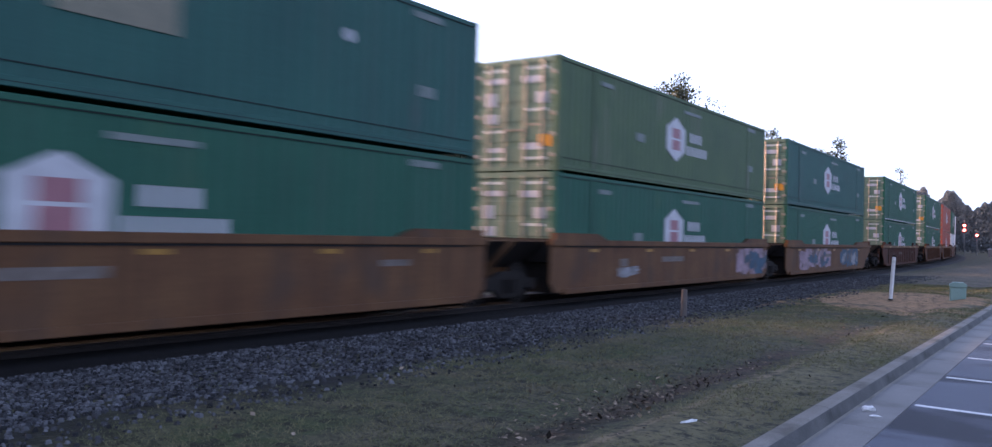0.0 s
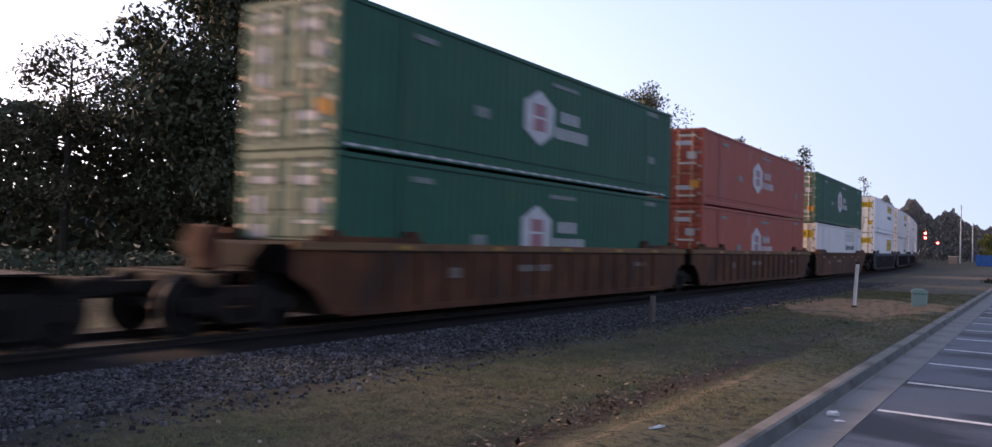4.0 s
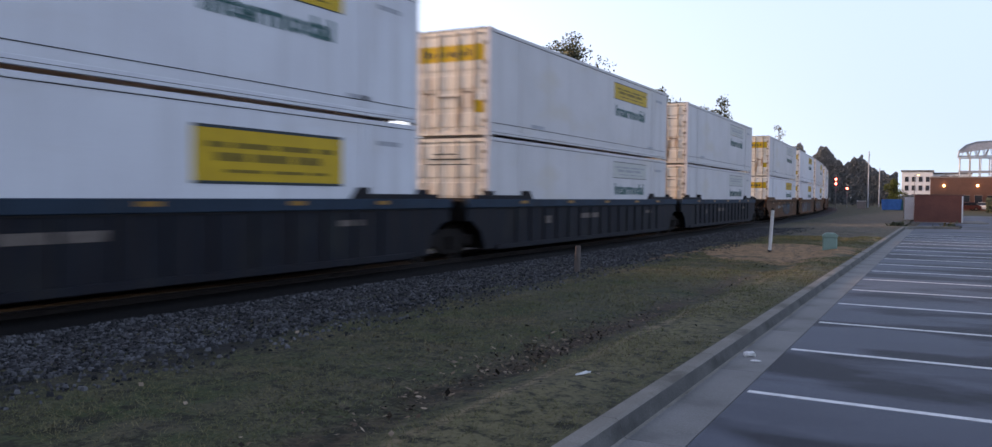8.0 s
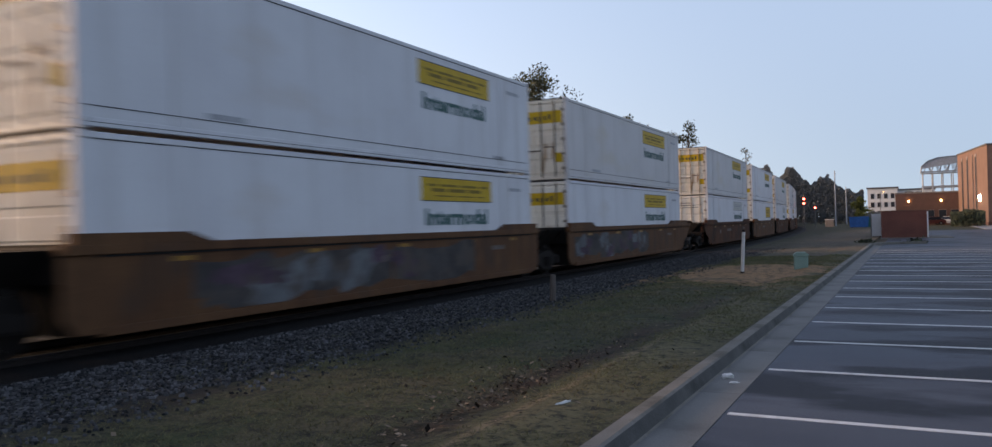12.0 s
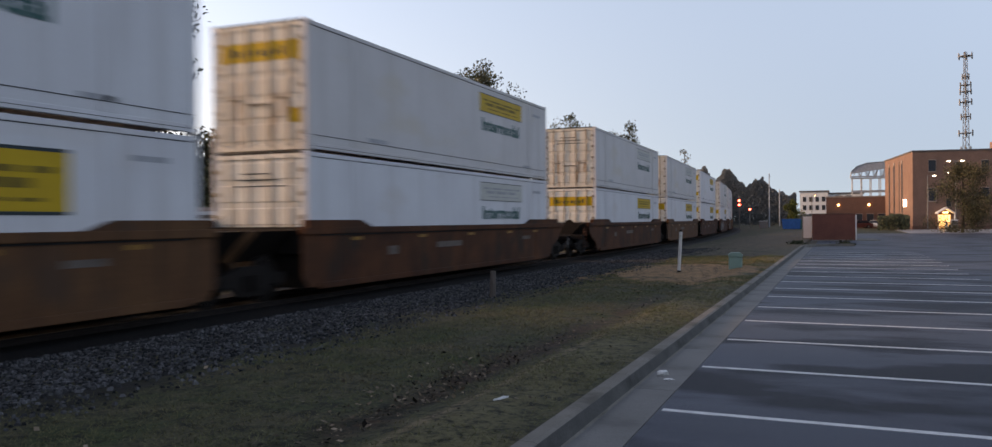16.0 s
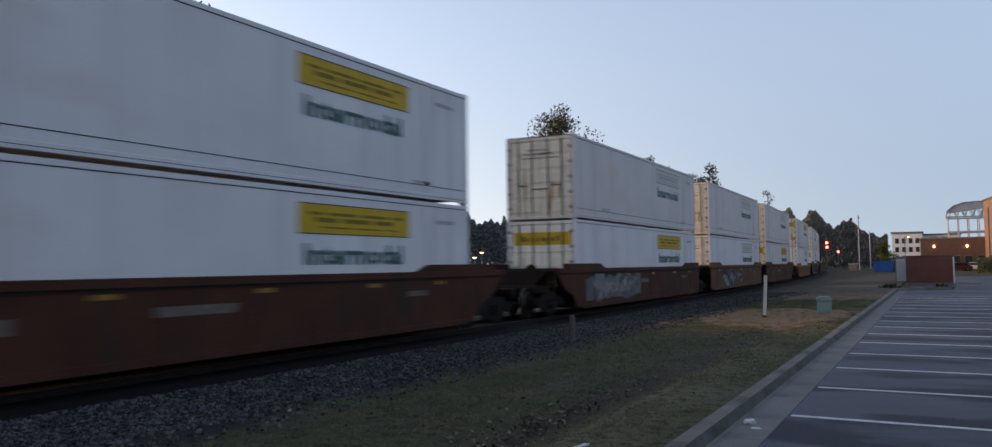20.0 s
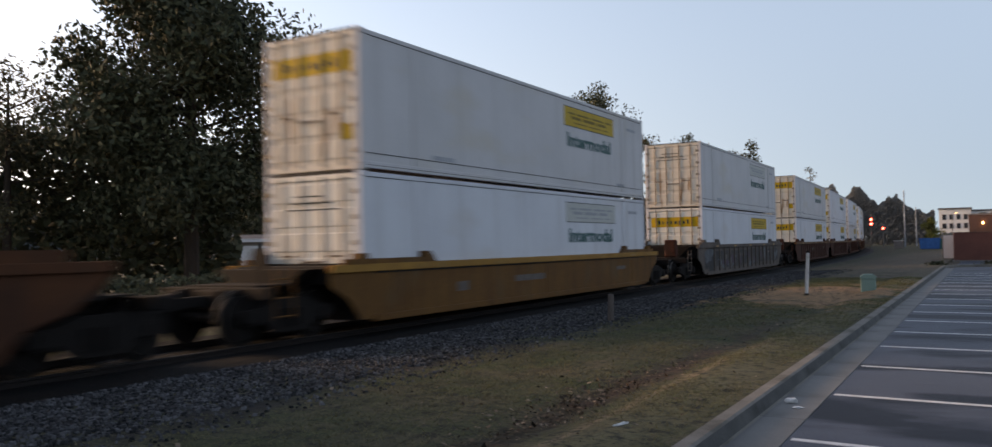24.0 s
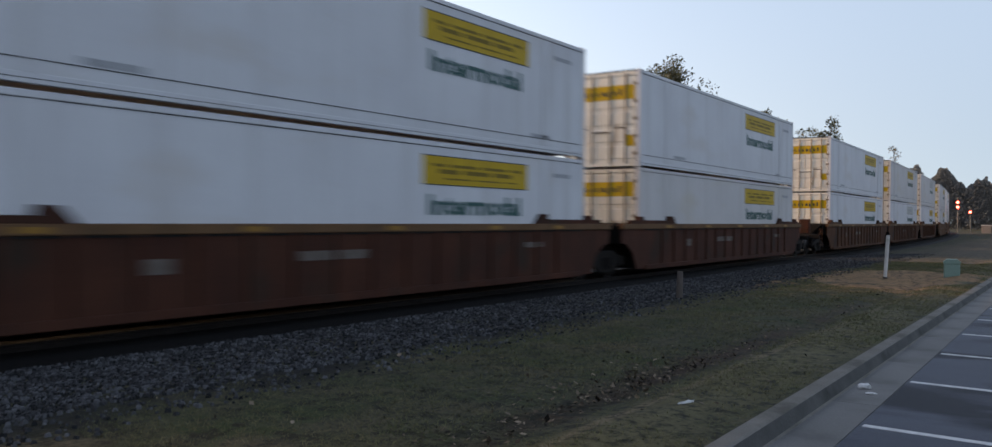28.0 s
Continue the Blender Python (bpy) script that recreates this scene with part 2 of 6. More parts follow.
M_TREAD = material("polished_wheel_tread", (0.22, 0.21, 0.20), None, 0.4, 0.8, amount=0.2, fine=50)
M_REFLECT = material("amber_reflector", (0.33, 0.15, 0.03), None, 0.4, amount=0.2, fine=60, bump=0.02)
M_RAIL = material("rusty_rail", (0.020, 0.014, 0.012), (0.014, 0.010, 0.009), 0.8, 0.0, scale=3, fine=30)
M_RAILTOP = material("polished_rail_head", (0.045, 0.043, 0.042), None, 0.65, 0.4, amount=0.2, fine=30)
M_TIE = material("creosoted_timber", (0.025, 0.019, 0.015), (0.036, 0.029, 0.025), 0.85, scale=4, stretch=(1, 6, 6), fine=30, vary=0.25)
M_STONE = material("ballast_stone", (0.078, 0.077, 0.079), (0.035, 0.034, 0.035), 0.85, scale=4, fine=30, island=0.7)
M_CONC = material("kerb_concrete", (0.227, 0.204, 0.177), (0.156, 0.140, 0.120), 0.85, scale=2.2, fine=60, bump=0.3, dirt=(0.101, 0.090, 0.074), dirt_scale=2.0, dirt_at=0.56, vary=0.05)
# dirty concrete, with the shade on the lot-side kerb face painted into its colour
M_FACE = material("shaded_dirty_kerb_face", (0.075, 0.072, 0.068), (0.110, 0.104, 0.096), 0.85, scale=2.5, fine=50, bump=0.3, dirt=(0.04, 0.038, 0.035), dirt_scale=2.2, dirt_at=0.54, dirt_stretch=(1, 0.5, 1), vary=0.08)
M_GUTTER = material("gutter_concrete", (0.204, 0.195, 0.183), (0.150, 0.144, 0.134), 0.75, scale=1.2, fine=60, bump=0.2, dirt=(0.107, 0.102, 0.095), dirt_scale=1.2, dirt_at=0.6, vary=0.06)
M_LINE = material("white_line_paint", (0.70, 0.69, 0.67), (0.52, 0.515, 0.50), 0.6, scale=6, fine=50, bump=0.1, dirt=(0.25, 0.25, 0.26), dirt_scale=5, dirt_at=0.66)
M_DRIVE = material("pale_concrete_drive", (0.25, 0.25, 0.255), (0.19, 0.19, 0.195), 0.5, scale=0.4, fine=20, bump=0.2, dirt=(0.13, 0.13, 0.135), dirt_scale=0.3, dirt_at=0.58, spec=0.3)
M_GRASS = material("grass_blades", (0.100, 0.112, 0.046), (0.180, 0.145, 0.076), 0.8, scale=0.8, fine=6, bump=0, island=0.4, spec=0.2)
M_LEAF = material("dark_leaves", (0.045, 0.054, 0.028), (0.062, 0.064, 0.034), 0.75, scale=0.6, fine=6, bump=0, island=0.45, spec=0.25)
M_FALL = material("autumn_leaves", (0.078, 0.062, 0.030), (0.046, 0.049, 0.024), 0.75, scale=0.5, fine=6, bump=0, island=0.45, spec=0.25)
M_YELLOWLEAF = material("yellowing_leaves", (0.16, 0.15, 0.035), (0.11, 0.11, 0.03), 0.75, scale=0.5, fine=6, bump=0, island=0.35, spec=0.2)
# paler and bluer than near leaves: distance haze painted into the colour
M_FAR = material("hazy_far_leaves", (0.108, 0.118, 0.122), (0.138, 0.145, 0.145), 0.8, scale=0.1, fine=1, bump=0, island=0.12, spec=0.1)
M_BARK = material("bark", (0.05, 0.038, 0.030), (0.032, 0.025, 0.02), 0.9, scale=3, stretch=(3, 3, 0.5), fine=20, bump=0.5)
M_LITTER = material("dry_leaf_litter", (0.052, 0.032, 0.020), (0.17, 0.125, 0.09), 0.85, scale=3, fine=20, bump=0, island=0.9)
M_PAPER = material("crumpled_paper", (0.72, 0.70, 0.68), None, 0.8, amount=0.15, fine=30)
M_PIPE = material("white_marker_plastic", (0.62, 0.58, 0.55), (0.5, 0.46, 0.43), 0.5, scale=3, fine=20, fine_amount=0.15)
M_PED = material("pale_green_cabinet", (0.20, 0.30, 0.25), (0.17, 0.26, 0.22), 0.5, scale=3, fine=20, fine_amount=0.12)
M_WOOD = material("grey_weathered_wood", (0.15, 0.115, 0.10), (0.10, 0.08, 0.07), 0.85, scale=4, stretch=(3, 3, 0.4), fine=20, bump=0.4)
M_BRICK = material("red_brick_wall", (0.175, 0.066, 0.050), (0.135, 0.052, 0.041), 0.85, scale=1.0, fine=12, bump=0.2, vary=0.12)
M_BRICK2 = material("tan_brick_wall", (0.200, 0.122, 0.096), (0.160, 0.098, 0.078), 0.85, scale=0.6, fine=6, bump=0.2)
M_BRICK3 = material("dull_brick_wall", (0.150, 0.083, 0.066), (0.120, 0.068, 0.055), 0.85, scale=0.8, fine=6, bump=0.2)
M_MORTAR = material("mortar", (0.26, 0.22, 0.20), None, 0.9, amount=0.2, fine=20)
M_WHITE = material("white_render_wall", (0.62, 0.61, 0.60), (0.55, 0.54, 0.53), 0.8, scale=0.5, fine=5, fine_amount=0.1)
M_ROOF = material("grey_shingle_roof", (0.12, 0.115, 0.115), (0.09, 0.085, 0.085), 0.85, scale=1, fine=8)
M_GLASS = material("dark_window_glass", (0.03, 0.035, 0.045), None, 0.12, amount=0.2, fine=5, bump=0)
M_FRAME = material("grey_steel_frame", (0.300, 0.330, 0.375), (0.240, 0.270, 0.300), 0.6, 0.3, scale=2, fine=10)
M_MAST = material("dull_galvanised_mast", (0.15, 0.165, 0.19), (0.11, 0.12, 0.14), 0.6, 0.2, scale=2, fine=10)
M_BLUE = material("blue_bin_paint", (0.025, 0.14, 0.36), (0.02, 0.11, 0.29), 0.5, scale=2, fine=10)
M_POLE = material("grey_pole", (0.20, 0.19, 0.18), (0.15, 0.14, 0.13), 0.8, scale=3, fine=20)
M_TEALBIN = material("teal_bin_paint", (0.03, 0.16, 0.15), (0.025, 0.12, 0.115), 0.5, scale=2, fine=10)
M_CARRED = material("dark_red_car_paint", (0.10, 0.016, 0.016), (0.08, 0.014, 0.014), 0.3, scale=2, fine=10, fine_amount=0.1, bump=0, spec=0.5)
M_RED_GLOW = glow("red_signal_lens", (1.0, 0.06, 0.05), 14)
M_WARM_GLOW = glow("warm_lamp_lens", (1.0, 0.62, 0.28), 6)
M_COOL_GLOW = glow("white_lamp_lens", (1.0, 0.93, 0.82), 9)


def ground_material():
    """Thin mown grass with bare soil, a dry strip, a lane of leaf mould and a bare dirt patch by the marker post."""
    m = material("thin_grass_and_soil", (0.058, 0.064, 0.028), (0.094, 0.078, 0.046), 0.9, scale=1.3, fine=20, fine_amount=0.7, bump=1.0,
                 dirt=(0.076, 0.060, 0.038), dirt_scale=0.8, dirt_at=0.55, spec=0.2)
    nt = m.node_tree
    n, lk = nt.nodes, nt.links.new
    b = n["Principled BSDF"]
    tc = n.new("ShaderNodeTexCoord")
    ns = n.new("ShaderNodeTexNoise")
    ns.inputs["Scale"].default_value, ns.inputs["Detail"].default_value = 0.9, 8
    lk(tc.outputs["Object"], ns.inputs["Vector"])

    def blot(centre, radii, colour, inner, outer, wander, base):
        """Lay a colour within a stretched, ragged distance of a centre."""
        mp = n.new("ShaderNodeMapping")
        mp.inputs["Location"].default_value = (-centre[0] / radii[0], -centre[1] / radii[1], 0)
        mp.inputs["Scale"].default_value = (1 / radii[0], 1 / radii[1], 0)
        lk(tc.outputs["Object"], mp.inputs["Vector"])
        ln = n.new("ShaderNodeVectorMath")
        ln.operation = "LENGTH"
        lk(mp.outputs[0], ln.inputs[0])
        ad = n.new("ShaderNodeMath")
        ad.operation = "MULTIPLY_ADD"
        lk(ns.outputs["Fac"], ad.inputs[0])
        ad.inputs[1].default_value = wander
        lk(ln.outputs["Value"], ad.inputs[2])
        rg = n.new("ShaderNodeMapRange")
        rg.inputs[1].default_value, rg.inputs[2].default_value, rg.inputs[3].default_value, rg.inputs[4].default_value = inner, outer, 1.0, 0.0
        lk(ad.outputs[0], rg.inputs[0])
        mx = n.new("ShaderNodeMix")
        mx.data_type = "RGBA"
        lk(rg.outputs[0], mx.inputs[0])
        lk(base, mx.inputs[6])
        mx.inputs[7].default_value = (*colour, 1)
        return mx.outputs[2]

    def mottle(scale, lo, hi, colour, base):
        """Tufts and bare spots of a hand's width."""
        t = n.new("ShaderNodeTexNoise")
        t.inputs["Scale"].default_value, t.inputs["Detail"].default_value, t.inputs["Roughness"].default_value = scale, 6, 0.65
        lk(tc.outputs["Object"], t.inputs["Vector"])
        rg = n.new("ShaderNodeMapRange")
        rg.inputs[1].default_value, rg.inputs[2].default_value = lo, hi
        lk(t.outputs["Fac"], rg.inputs[0])
        mx = n.new("ShaderNodeMix")
        mx.data_type = "RGBA"
        lk(rg.outputs[0], mx.inputs[0])
        lk(base, mx.inputs[6])
        mx.inputs[7].default_value = (*colour, 1)
        return mx.outputs[2]

    out = b.inputs["Base Color"].links[0].from_socket
    out = mottle(2.2, 0.52, 0.66, (0.092, 0.074, 0.044), out)
    out = mottle(0.75, 0.50, 0.68, (0.034, 0.050, 0.016), out)
    out = blot((-7.25, 20), (0.62, 70), (0.018, 0.016, 0.015), 1.4, 2.3, 2.6, out)
    out = blot((-2.95, 20), (0.50, 60), (0.118, 0.098, 0.050), 1.25, 2.6, 2.2, out)
    out = blot((-3.30, 12), (0.07, 12), (0.165, 0.120, 0.070), 1.5, 2.6, 2.0, out)
    out = blot((-3.85, 11), (0.34, 8.0), (0.052, 0.031, 0.019), 1.5, 2.3, 2.4, out)
    out = blot((-4.2, 84), (4.5, 46), (0.125, 0.088, 0.058), 1.6, 2.3, 2.0, out)
    out = blot((-4.7, 28.6), (2.6, 5.6), (0.30, 0.155, 0.072), 2.5, 2.95, 3.4, out)
    out = mottle(5.5, 0.49, 0.62, (0.020, 0.019, 0.011), out)
    out = mottle(14.0, 0.54, 0.66, (0.015, 0.015, 0.009), out)
    lk(out, b.inputs["Base Color"])
    return m


def asphalt_material():
    """Worn asphalt with damp dark blotches that run across the bays."""
    m = material("damp_asphalt", (0.092, 0.102, 0.126), (0.066, 0.073, 0.092), 0.50, scale=0.7, fine=90, fine_amount=0.4, bump=0.3, stretch=(0.6, 1.3, 1),
                 dirt=(0.016, 0.018, 0.025), dirt_scale=0.50, dirt_at=0.485, dirt_stretch=(0.6, 1.4, 1), dirt_soft=0.09, spec=0.045)
    return m


M_GROUND, M_ASPHALT = ground_material(), asphalt_material()


# ================= mesh helpers =================
def bm_box(x0, x1, y0, y1, z0, z1, bevel=0.0, bm=None):
    own = bm is None
    bm = bm or bmesh.new()
    vs = bmesh.ops.create_cube(bm, size=1.0)["verts"]
    for v in vs:
        v.co = ((x0 + x1) / 2 + v.co.x * (x1 - x0), (y0 + y1) / 2 + v.co.y * (y1 - y0), (z0 + z1) / 2 + v.co.z * (z1 - z0))
    if bevel:
        es = {e for v in vs for e in v.link_edges}
        bmesh.ops.bevel(bm, geom=list(es), offset=bevel, segments=1, affect="EDGES")
    return bm


def bm_cyl(p, q, r0, r1=None, sides=10, bm=None):
    bm = bm or bmesh.new()
    p, q = Vector(p), Vector(q)
    d = q - p
    m = Matrix.Translation((p + q) / 2) @ d.to_track_quat("Z", "Y").to_matrix().to_4x4()
    bmesh.ops.create_cone(bm, cap_ends=True, segments=sides, radius1=r0, radius2=r0 if r1 is None else r1, depth=d.length, matrix=m)
    return bm


def bm_prism(profile, axis, a, b, bm=None):
    """A profile of (u, v) points carried along an axis from a to b. axis x: (u, v) = (y, z); y: (x, z); z: (x, y)."""
    bm = bm or bmesh.new()

    def at(u, v, w):
        return {"x": (w, u, v), "y": (u, w, v), "z": (u, v, w)}[axis]

    lo = [bm.verts.new(at(u, v, a)) for u, v in profile]
    hi = [bm.verts.new(at(u, v, b)) for u, v in profile]
    k = len(profile)
    fs = [bm.faces.new(lo), bm.faces.new(hi[::-1])]
    for i in range(k):
        fs.append(bm.faces.new((lo[i], hi[i], hi[(i + 1) % k], lo[(i + 1) % k])))
    bmesh.ops.recalc_face_normals(bm, faces=fs)
    return bm


def finish(bm, name, mat, smooth=False):
    me = bpy.data.meshes.new(name)
    bm.to_mesh(me)
    bm.free()
    me.materials.append(mat)
    if smooth:
        for p in me.polygons:
            p.use_smooth = True
    return me


def part(name, bm, mat, parent, label="", at=None):
    """One mesh object under a thing or a part. bm may be a mesh that is shared."""
    me = bm if isinstance(bm, bpy.types.Mesh) else finish(bm, name, mat)
    ob = new(name, me)
    ob.parent = parent
    if at is not None:
        ob.matrix_basis = at
    if label:
        ob["label"] = label
    return ob


def thing(name, label, category, group="", at=None, kind=""):
    ob = tagged(new(name), label, category, group, kind)
    if at is not None:
        ob.matrix_basis = at
    return ob


def solid(name, bm, mat, label, category, group="", kind="", at=None):
    ob = tagged(new(name, bm if isinstance(bm, bpy.types.Mesh) else finish(bm, name, mat)), label, category, group, kind)
    if at is not None:
        ob.matrix_basis = at
    return ob


def raw_mesh(name, verts, faces, mat):
    me = bpy.data.meshes.new(name)
    me.from_pydata(verts, [], faces)
    me.materials.append(mat)
    return me


def polar(az, dist, z=0.0):
    """A place by its bearing from +y to the right, in degrees, and its distance."""
    return Vector((dist * math.sin(radians(az)), dist * math.cos(radians(az)), z))


# ================= ground, parking lot, kerb =================
LOT_END = 60.0
RAIL_Z = 0.19
TRACK_X = -12.055
CURVE_AT, CURVE_R = 31.0, 1092.0


def track(s):
    """Place and heading of the track's centre line s metres along it."""
    if s <= CURVE_AT:
        return Vector((TRACK_X, s, RAIL_Z)), 0.0
    a = (s - CURVE_AT) / CURVE_R
    return Vector((TRACK_X - CURVE_R * (1 - math.cos(a)), CURVE_AT + CURVE_R * math.sin(a), RAIL_Z)), math.degrees(a)


def ground_height(x, y):
    edge = -2.33
    if x > edge:
        return -0.06
    u = edge - x
    bump_ = 0.03 * noise.noise((x * 0.5, y * 0.5, 0)) * min(1, u)
    if y > 220 or y < -60 or x < -60:
        return 0.0
    if 0 < y < 60:
        # a low turf ridge along the kerb and a shallow gully behind it
        fade = min(1, y / 3, (60 - y) / 15)
        bump_ += fade * (0.035 * math.exp(-((u - 0.75) / 0.35) ** 2) - 0.055 * math.exp(-((u - 1.5) / 0.42) ** 2))
        bump_ += fade * 0.018 * noise.noise((x * 2.3, y * 2.3, 5)) * min(1, u * 3)
    return 0.145 - 0.05 * min(u, 5) / 5 + bump_ - 0.10 * max(0, min(1, (u - 5.5) / 3))


def build_ground():
    xs = [-4000, -1500, -600, -300, -150, -80, -60] + [-58 + 2 * i for i in range(19)] + [-20 + 0.6 * i for i in range(20)] + [-8 + 0.16 * i for i in range(36)] + [-2.33, -2.32, 2, 6, 12, 30, 80, 200, 600, 1500, 4000]
    ys = [-4000, -1000, -300, -100, -60, -40, -20, -10] + [-6 + 0.8 * i for i in range(9)] + [1 + 0.22 * i for i in range(90)] + [21 + 0.6 * i for i in range(49)] + [50 + 4 * i for i in range(40)] + [215, 240, 300, 400, 600, 1000, 2000, 4000]
    xs, ys = sorted(set(xs)), sorted(set(ys))
    verts = [(x, y, ground_height(x, y)) for y in ys for x in xs]
    w = len(xs)
    faces = [(j * w + i, j * w + i + 1, (j + 1) * w + i + 1, (j + 1) * w + i) for j in range(len(ys) - 1) for i in range(w - 1)]
    ob = new("ground", raw_mesh("ground", verts, faces, M_GROUND))
    tagged(ob, "thin mown grass verge with bare soil beside the railway", "ground", kind="structure")


def build_lot():
    bm = bm_box(-1.655, 60, -30, 112, -0.3, 0.0)
    solid("parking_lot", bm, M_ASPHALT, "damp grey asphalt parking lot with dark blotches", "parking lot", kind="structure")
    bm = bm_box(8, 60, 112.01, 150, -0.3, 0.0)
    solid("road", bm, M_DRIVE, "pale concrete drive before the brick building", "road", kind="structure")


def build_kerb():
    kerb = thing("kerb", "grey concrete kerb and gutter along the parking lot", "kerb", kind="structure")
    step, gap = 3.05, 0.004
    prof = [(-2.34, -0.2), (-2.34, 0.137), (-2.325, 0.15), (-2.20, 0.15), (-2.17, 0.135), (-2.125, 0.015), (-2.10, 0.004), (-2.10, -0.2)]
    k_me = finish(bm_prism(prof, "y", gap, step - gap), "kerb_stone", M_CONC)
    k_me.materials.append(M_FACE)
    # faces turned to the lot take the darker material, shade painted in
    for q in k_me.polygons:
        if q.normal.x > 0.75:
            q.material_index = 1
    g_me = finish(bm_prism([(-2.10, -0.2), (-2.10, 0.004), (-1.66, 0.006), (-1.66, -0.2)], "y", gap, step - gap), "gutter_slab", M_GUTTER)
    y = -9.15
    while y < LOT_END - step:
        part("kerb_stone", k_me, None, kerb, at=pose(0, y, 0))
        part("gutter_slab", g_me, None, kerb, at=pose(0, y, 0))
        y += step
    # the return round the end of the row
    for i in range(6):
        a0, a1 = radians(15 * i), radians(15 * (i + 1))
        cx, r = 0.9, 3.24
        bm = bmesh.new()
        pts = [(cx - r * math.cos(a0), y + r * math.sin(a0)), (cx - r * math.cos(a1), y + r * math.sin(a1)),
               (cx - (r - 0.2) * math.cos(a1), y + (r - 0.2) * math.sin(a1)), (cx - (r - 0.2) * math.cos(a0), y + (r - 0.2) * math.sin(a0))]
        bm_prism(pts, "z", -0.2, 0.15, bm)
        part("kerb_stone", bm, M_CONC, kerb)


def build_lines():
    y0, pitch = 5.62, 2.585
    me = finish(bm_box(0, 5.5, -0.05, 0.05, 0.0, 0.004), "parking_line", M_LINE)
    for i in range(-2, 18):
        ob = new("parking_line", me)
        ob.matrix_basis = pose(-1.62, y0 + pitch * i, 0.0, 0, 0, -2.2)
        tagged(ob, "worn white painted parking bay line on asphalt", "line marking", "parking bay lines", "structure")


# ================= railway =================
def build_track():
    # ballast bed along the line
    s_list = [-60 + 3 * i for i in range(110)]
    prof = [(-3.2, -0.25), (-2.3, -0.02), (-1.6, -0.17 + 0.16), (1.6, -0.01), (2.2, -0.03), (3.6, -0.20), (4.5, -0.23)]
    verts, faces = [], []
    for s in s_list:
        p, h = track(s)
        m = Matrix.Translation(p) @ pose(0, 0, 0, 0, 0, h)
        for k, (u, v) in enumerate(prof):
            du = 0.35 * noise.noise((s * 0.35, 3.1, 0)) if k >= 5 else 0
            verts.append(m @ Vector((u + du, 0, v - 0.10)))
    w = len(prof)
    for j in range(len(s_list) - 1):
        for i in range(w - 1):
            faces.append((j * w + i, j * w + i + 1, (j + 1) * w + i + 1, (j + 1) * w + i))
    me = raw_mesh("ballast_bed", verts, faces, M_STONE_BED)
    # the strip below the cars is near black: the train's shade painted on
    me.materials.append(M_SHADE_BED)
    for k, p in enumerate(me.polygons):
        p.material_index = 1 if k % (w - 1) < 4 else 0
    bed = new("ballast_bed", me)
    tagged(bed, "grey crushed stone ballast bed under the railway", "ballast", kind="structure")
    # loose stones on the near shoulder
    rng = np.random.default_rng(5)
    cube = np.array([(-1, -1, -.6), (1, -.8, -.6), (.9, 1, -.6), (-.9, .9, -.6), (-.6, -.5, .7), (.6, -.6, .6), (.5, .6, .7), (-.5, .6, .5)])
    fc = np.array([(0, 1, 5, 4), (1, 2, 6, 5), (2, 3, 7, 6), (3, 0, 4, 7), (4, 5, 6, 7)])
    n = 42000
    ys = rng.uniform(1.0, 7.2, n) ** 2
    us = 2.05 + 2.85 * rng.random(n) ** 1.25
    ragged = np.array([0.5 * noise.noise((y_ * 0.55, 7.7, 0)) + 0.3 * noise.noise((y_ * 1.9, 2.2, 0)) for y_ in ys])
    us = 2.05 + (us - 2.05) * (0.93 + 0.20 * ragged)
    us = np.where(rng.random(n) < 0.05, rng.uniform(4.5, 5.6, n), us)
    hs = np.interp(us, [1.5, 2.2, 3.6, 4.5, 6.0], [-0.11, -0.13, -0.30, -0.33, -0.33])
    hs = np.maximum(hs, [ground_height(TRACK_X + u, y) - RAIL_Z for u, y in zip(us, ys)])
    sz = rng.uniform(0.011, 0.028, n)
    a = rng.uniform(0, 6.3, n)
    c, s_ = np.cos(a), np.sin(a)
    pts = cube[None] * (sz[:, None, None] * rng.uniform(0.65, 1.35, (n, 1, 3)))
    x = pts[..., 0] * c[:, None] - pts[..., 1] * s_[:, None] + TRACK_X + us[:, None]
    y = pts[..., 0] * s_[:, None] + pts[..., 1] * c[:, None] + ys[:, None]
    z = pts[..., 2] + hs[:, None] + RAIL_Z + 0.012
    v = np.stack([x, y, z], -1).reshape(-1, 3)
    f = (fc[None] + 8 * np.arange(n)[:, None, None]).reshape(-1, 4)
    ob = new("ballast_stones", raw_mesh("ballast_stones", v.tolist(), f.tolist(), M_STONE))
    tagged(ob, "loose grey crushed stones on the track shoulder", "ballast", kind="stuff")
    # rails and sleepers
    for side in (-0.7525, 0.7525):
        rail = thing("rail", "rusty steel rail with a polished head", "rail", "rails of the track", kind="structure")
        verts, faces, top, tf = [], [], [], []
        pr = [(-0.07, -0.17), (-0.07, -0.155), (-0.012, -0.13), (-0.012, -0.045), (-0.036, -0.035), (-0.036, -0.004), (0.036, -0.004), (0.036, -0.035), (0.012, -0.045), (0.012, -0.13), (0.07, -0.155), (0.07, -0.17)]
        for j, s in enumerate(s_list):
            p, h = track(s)
            m = Matrix.Translation(p) @ pose(0, 0, 0, 0, 0, h)
            verts += [m @ Vector((side + u, 0, q)) for u, q in pr]
            top += [m @ Vector((side + u, 0, q)) for u, q in ((-0.034, -0.004), (-0.03, 0), (0.03, 0), (0.034, -0.004))]
            if j:
                k = len(pr)
                faces += [((j - 1) * k + i, (j - 1) * k + (i + 1) % k, j * k + (i + 1) % k, j * k + i) for i in range(k)]
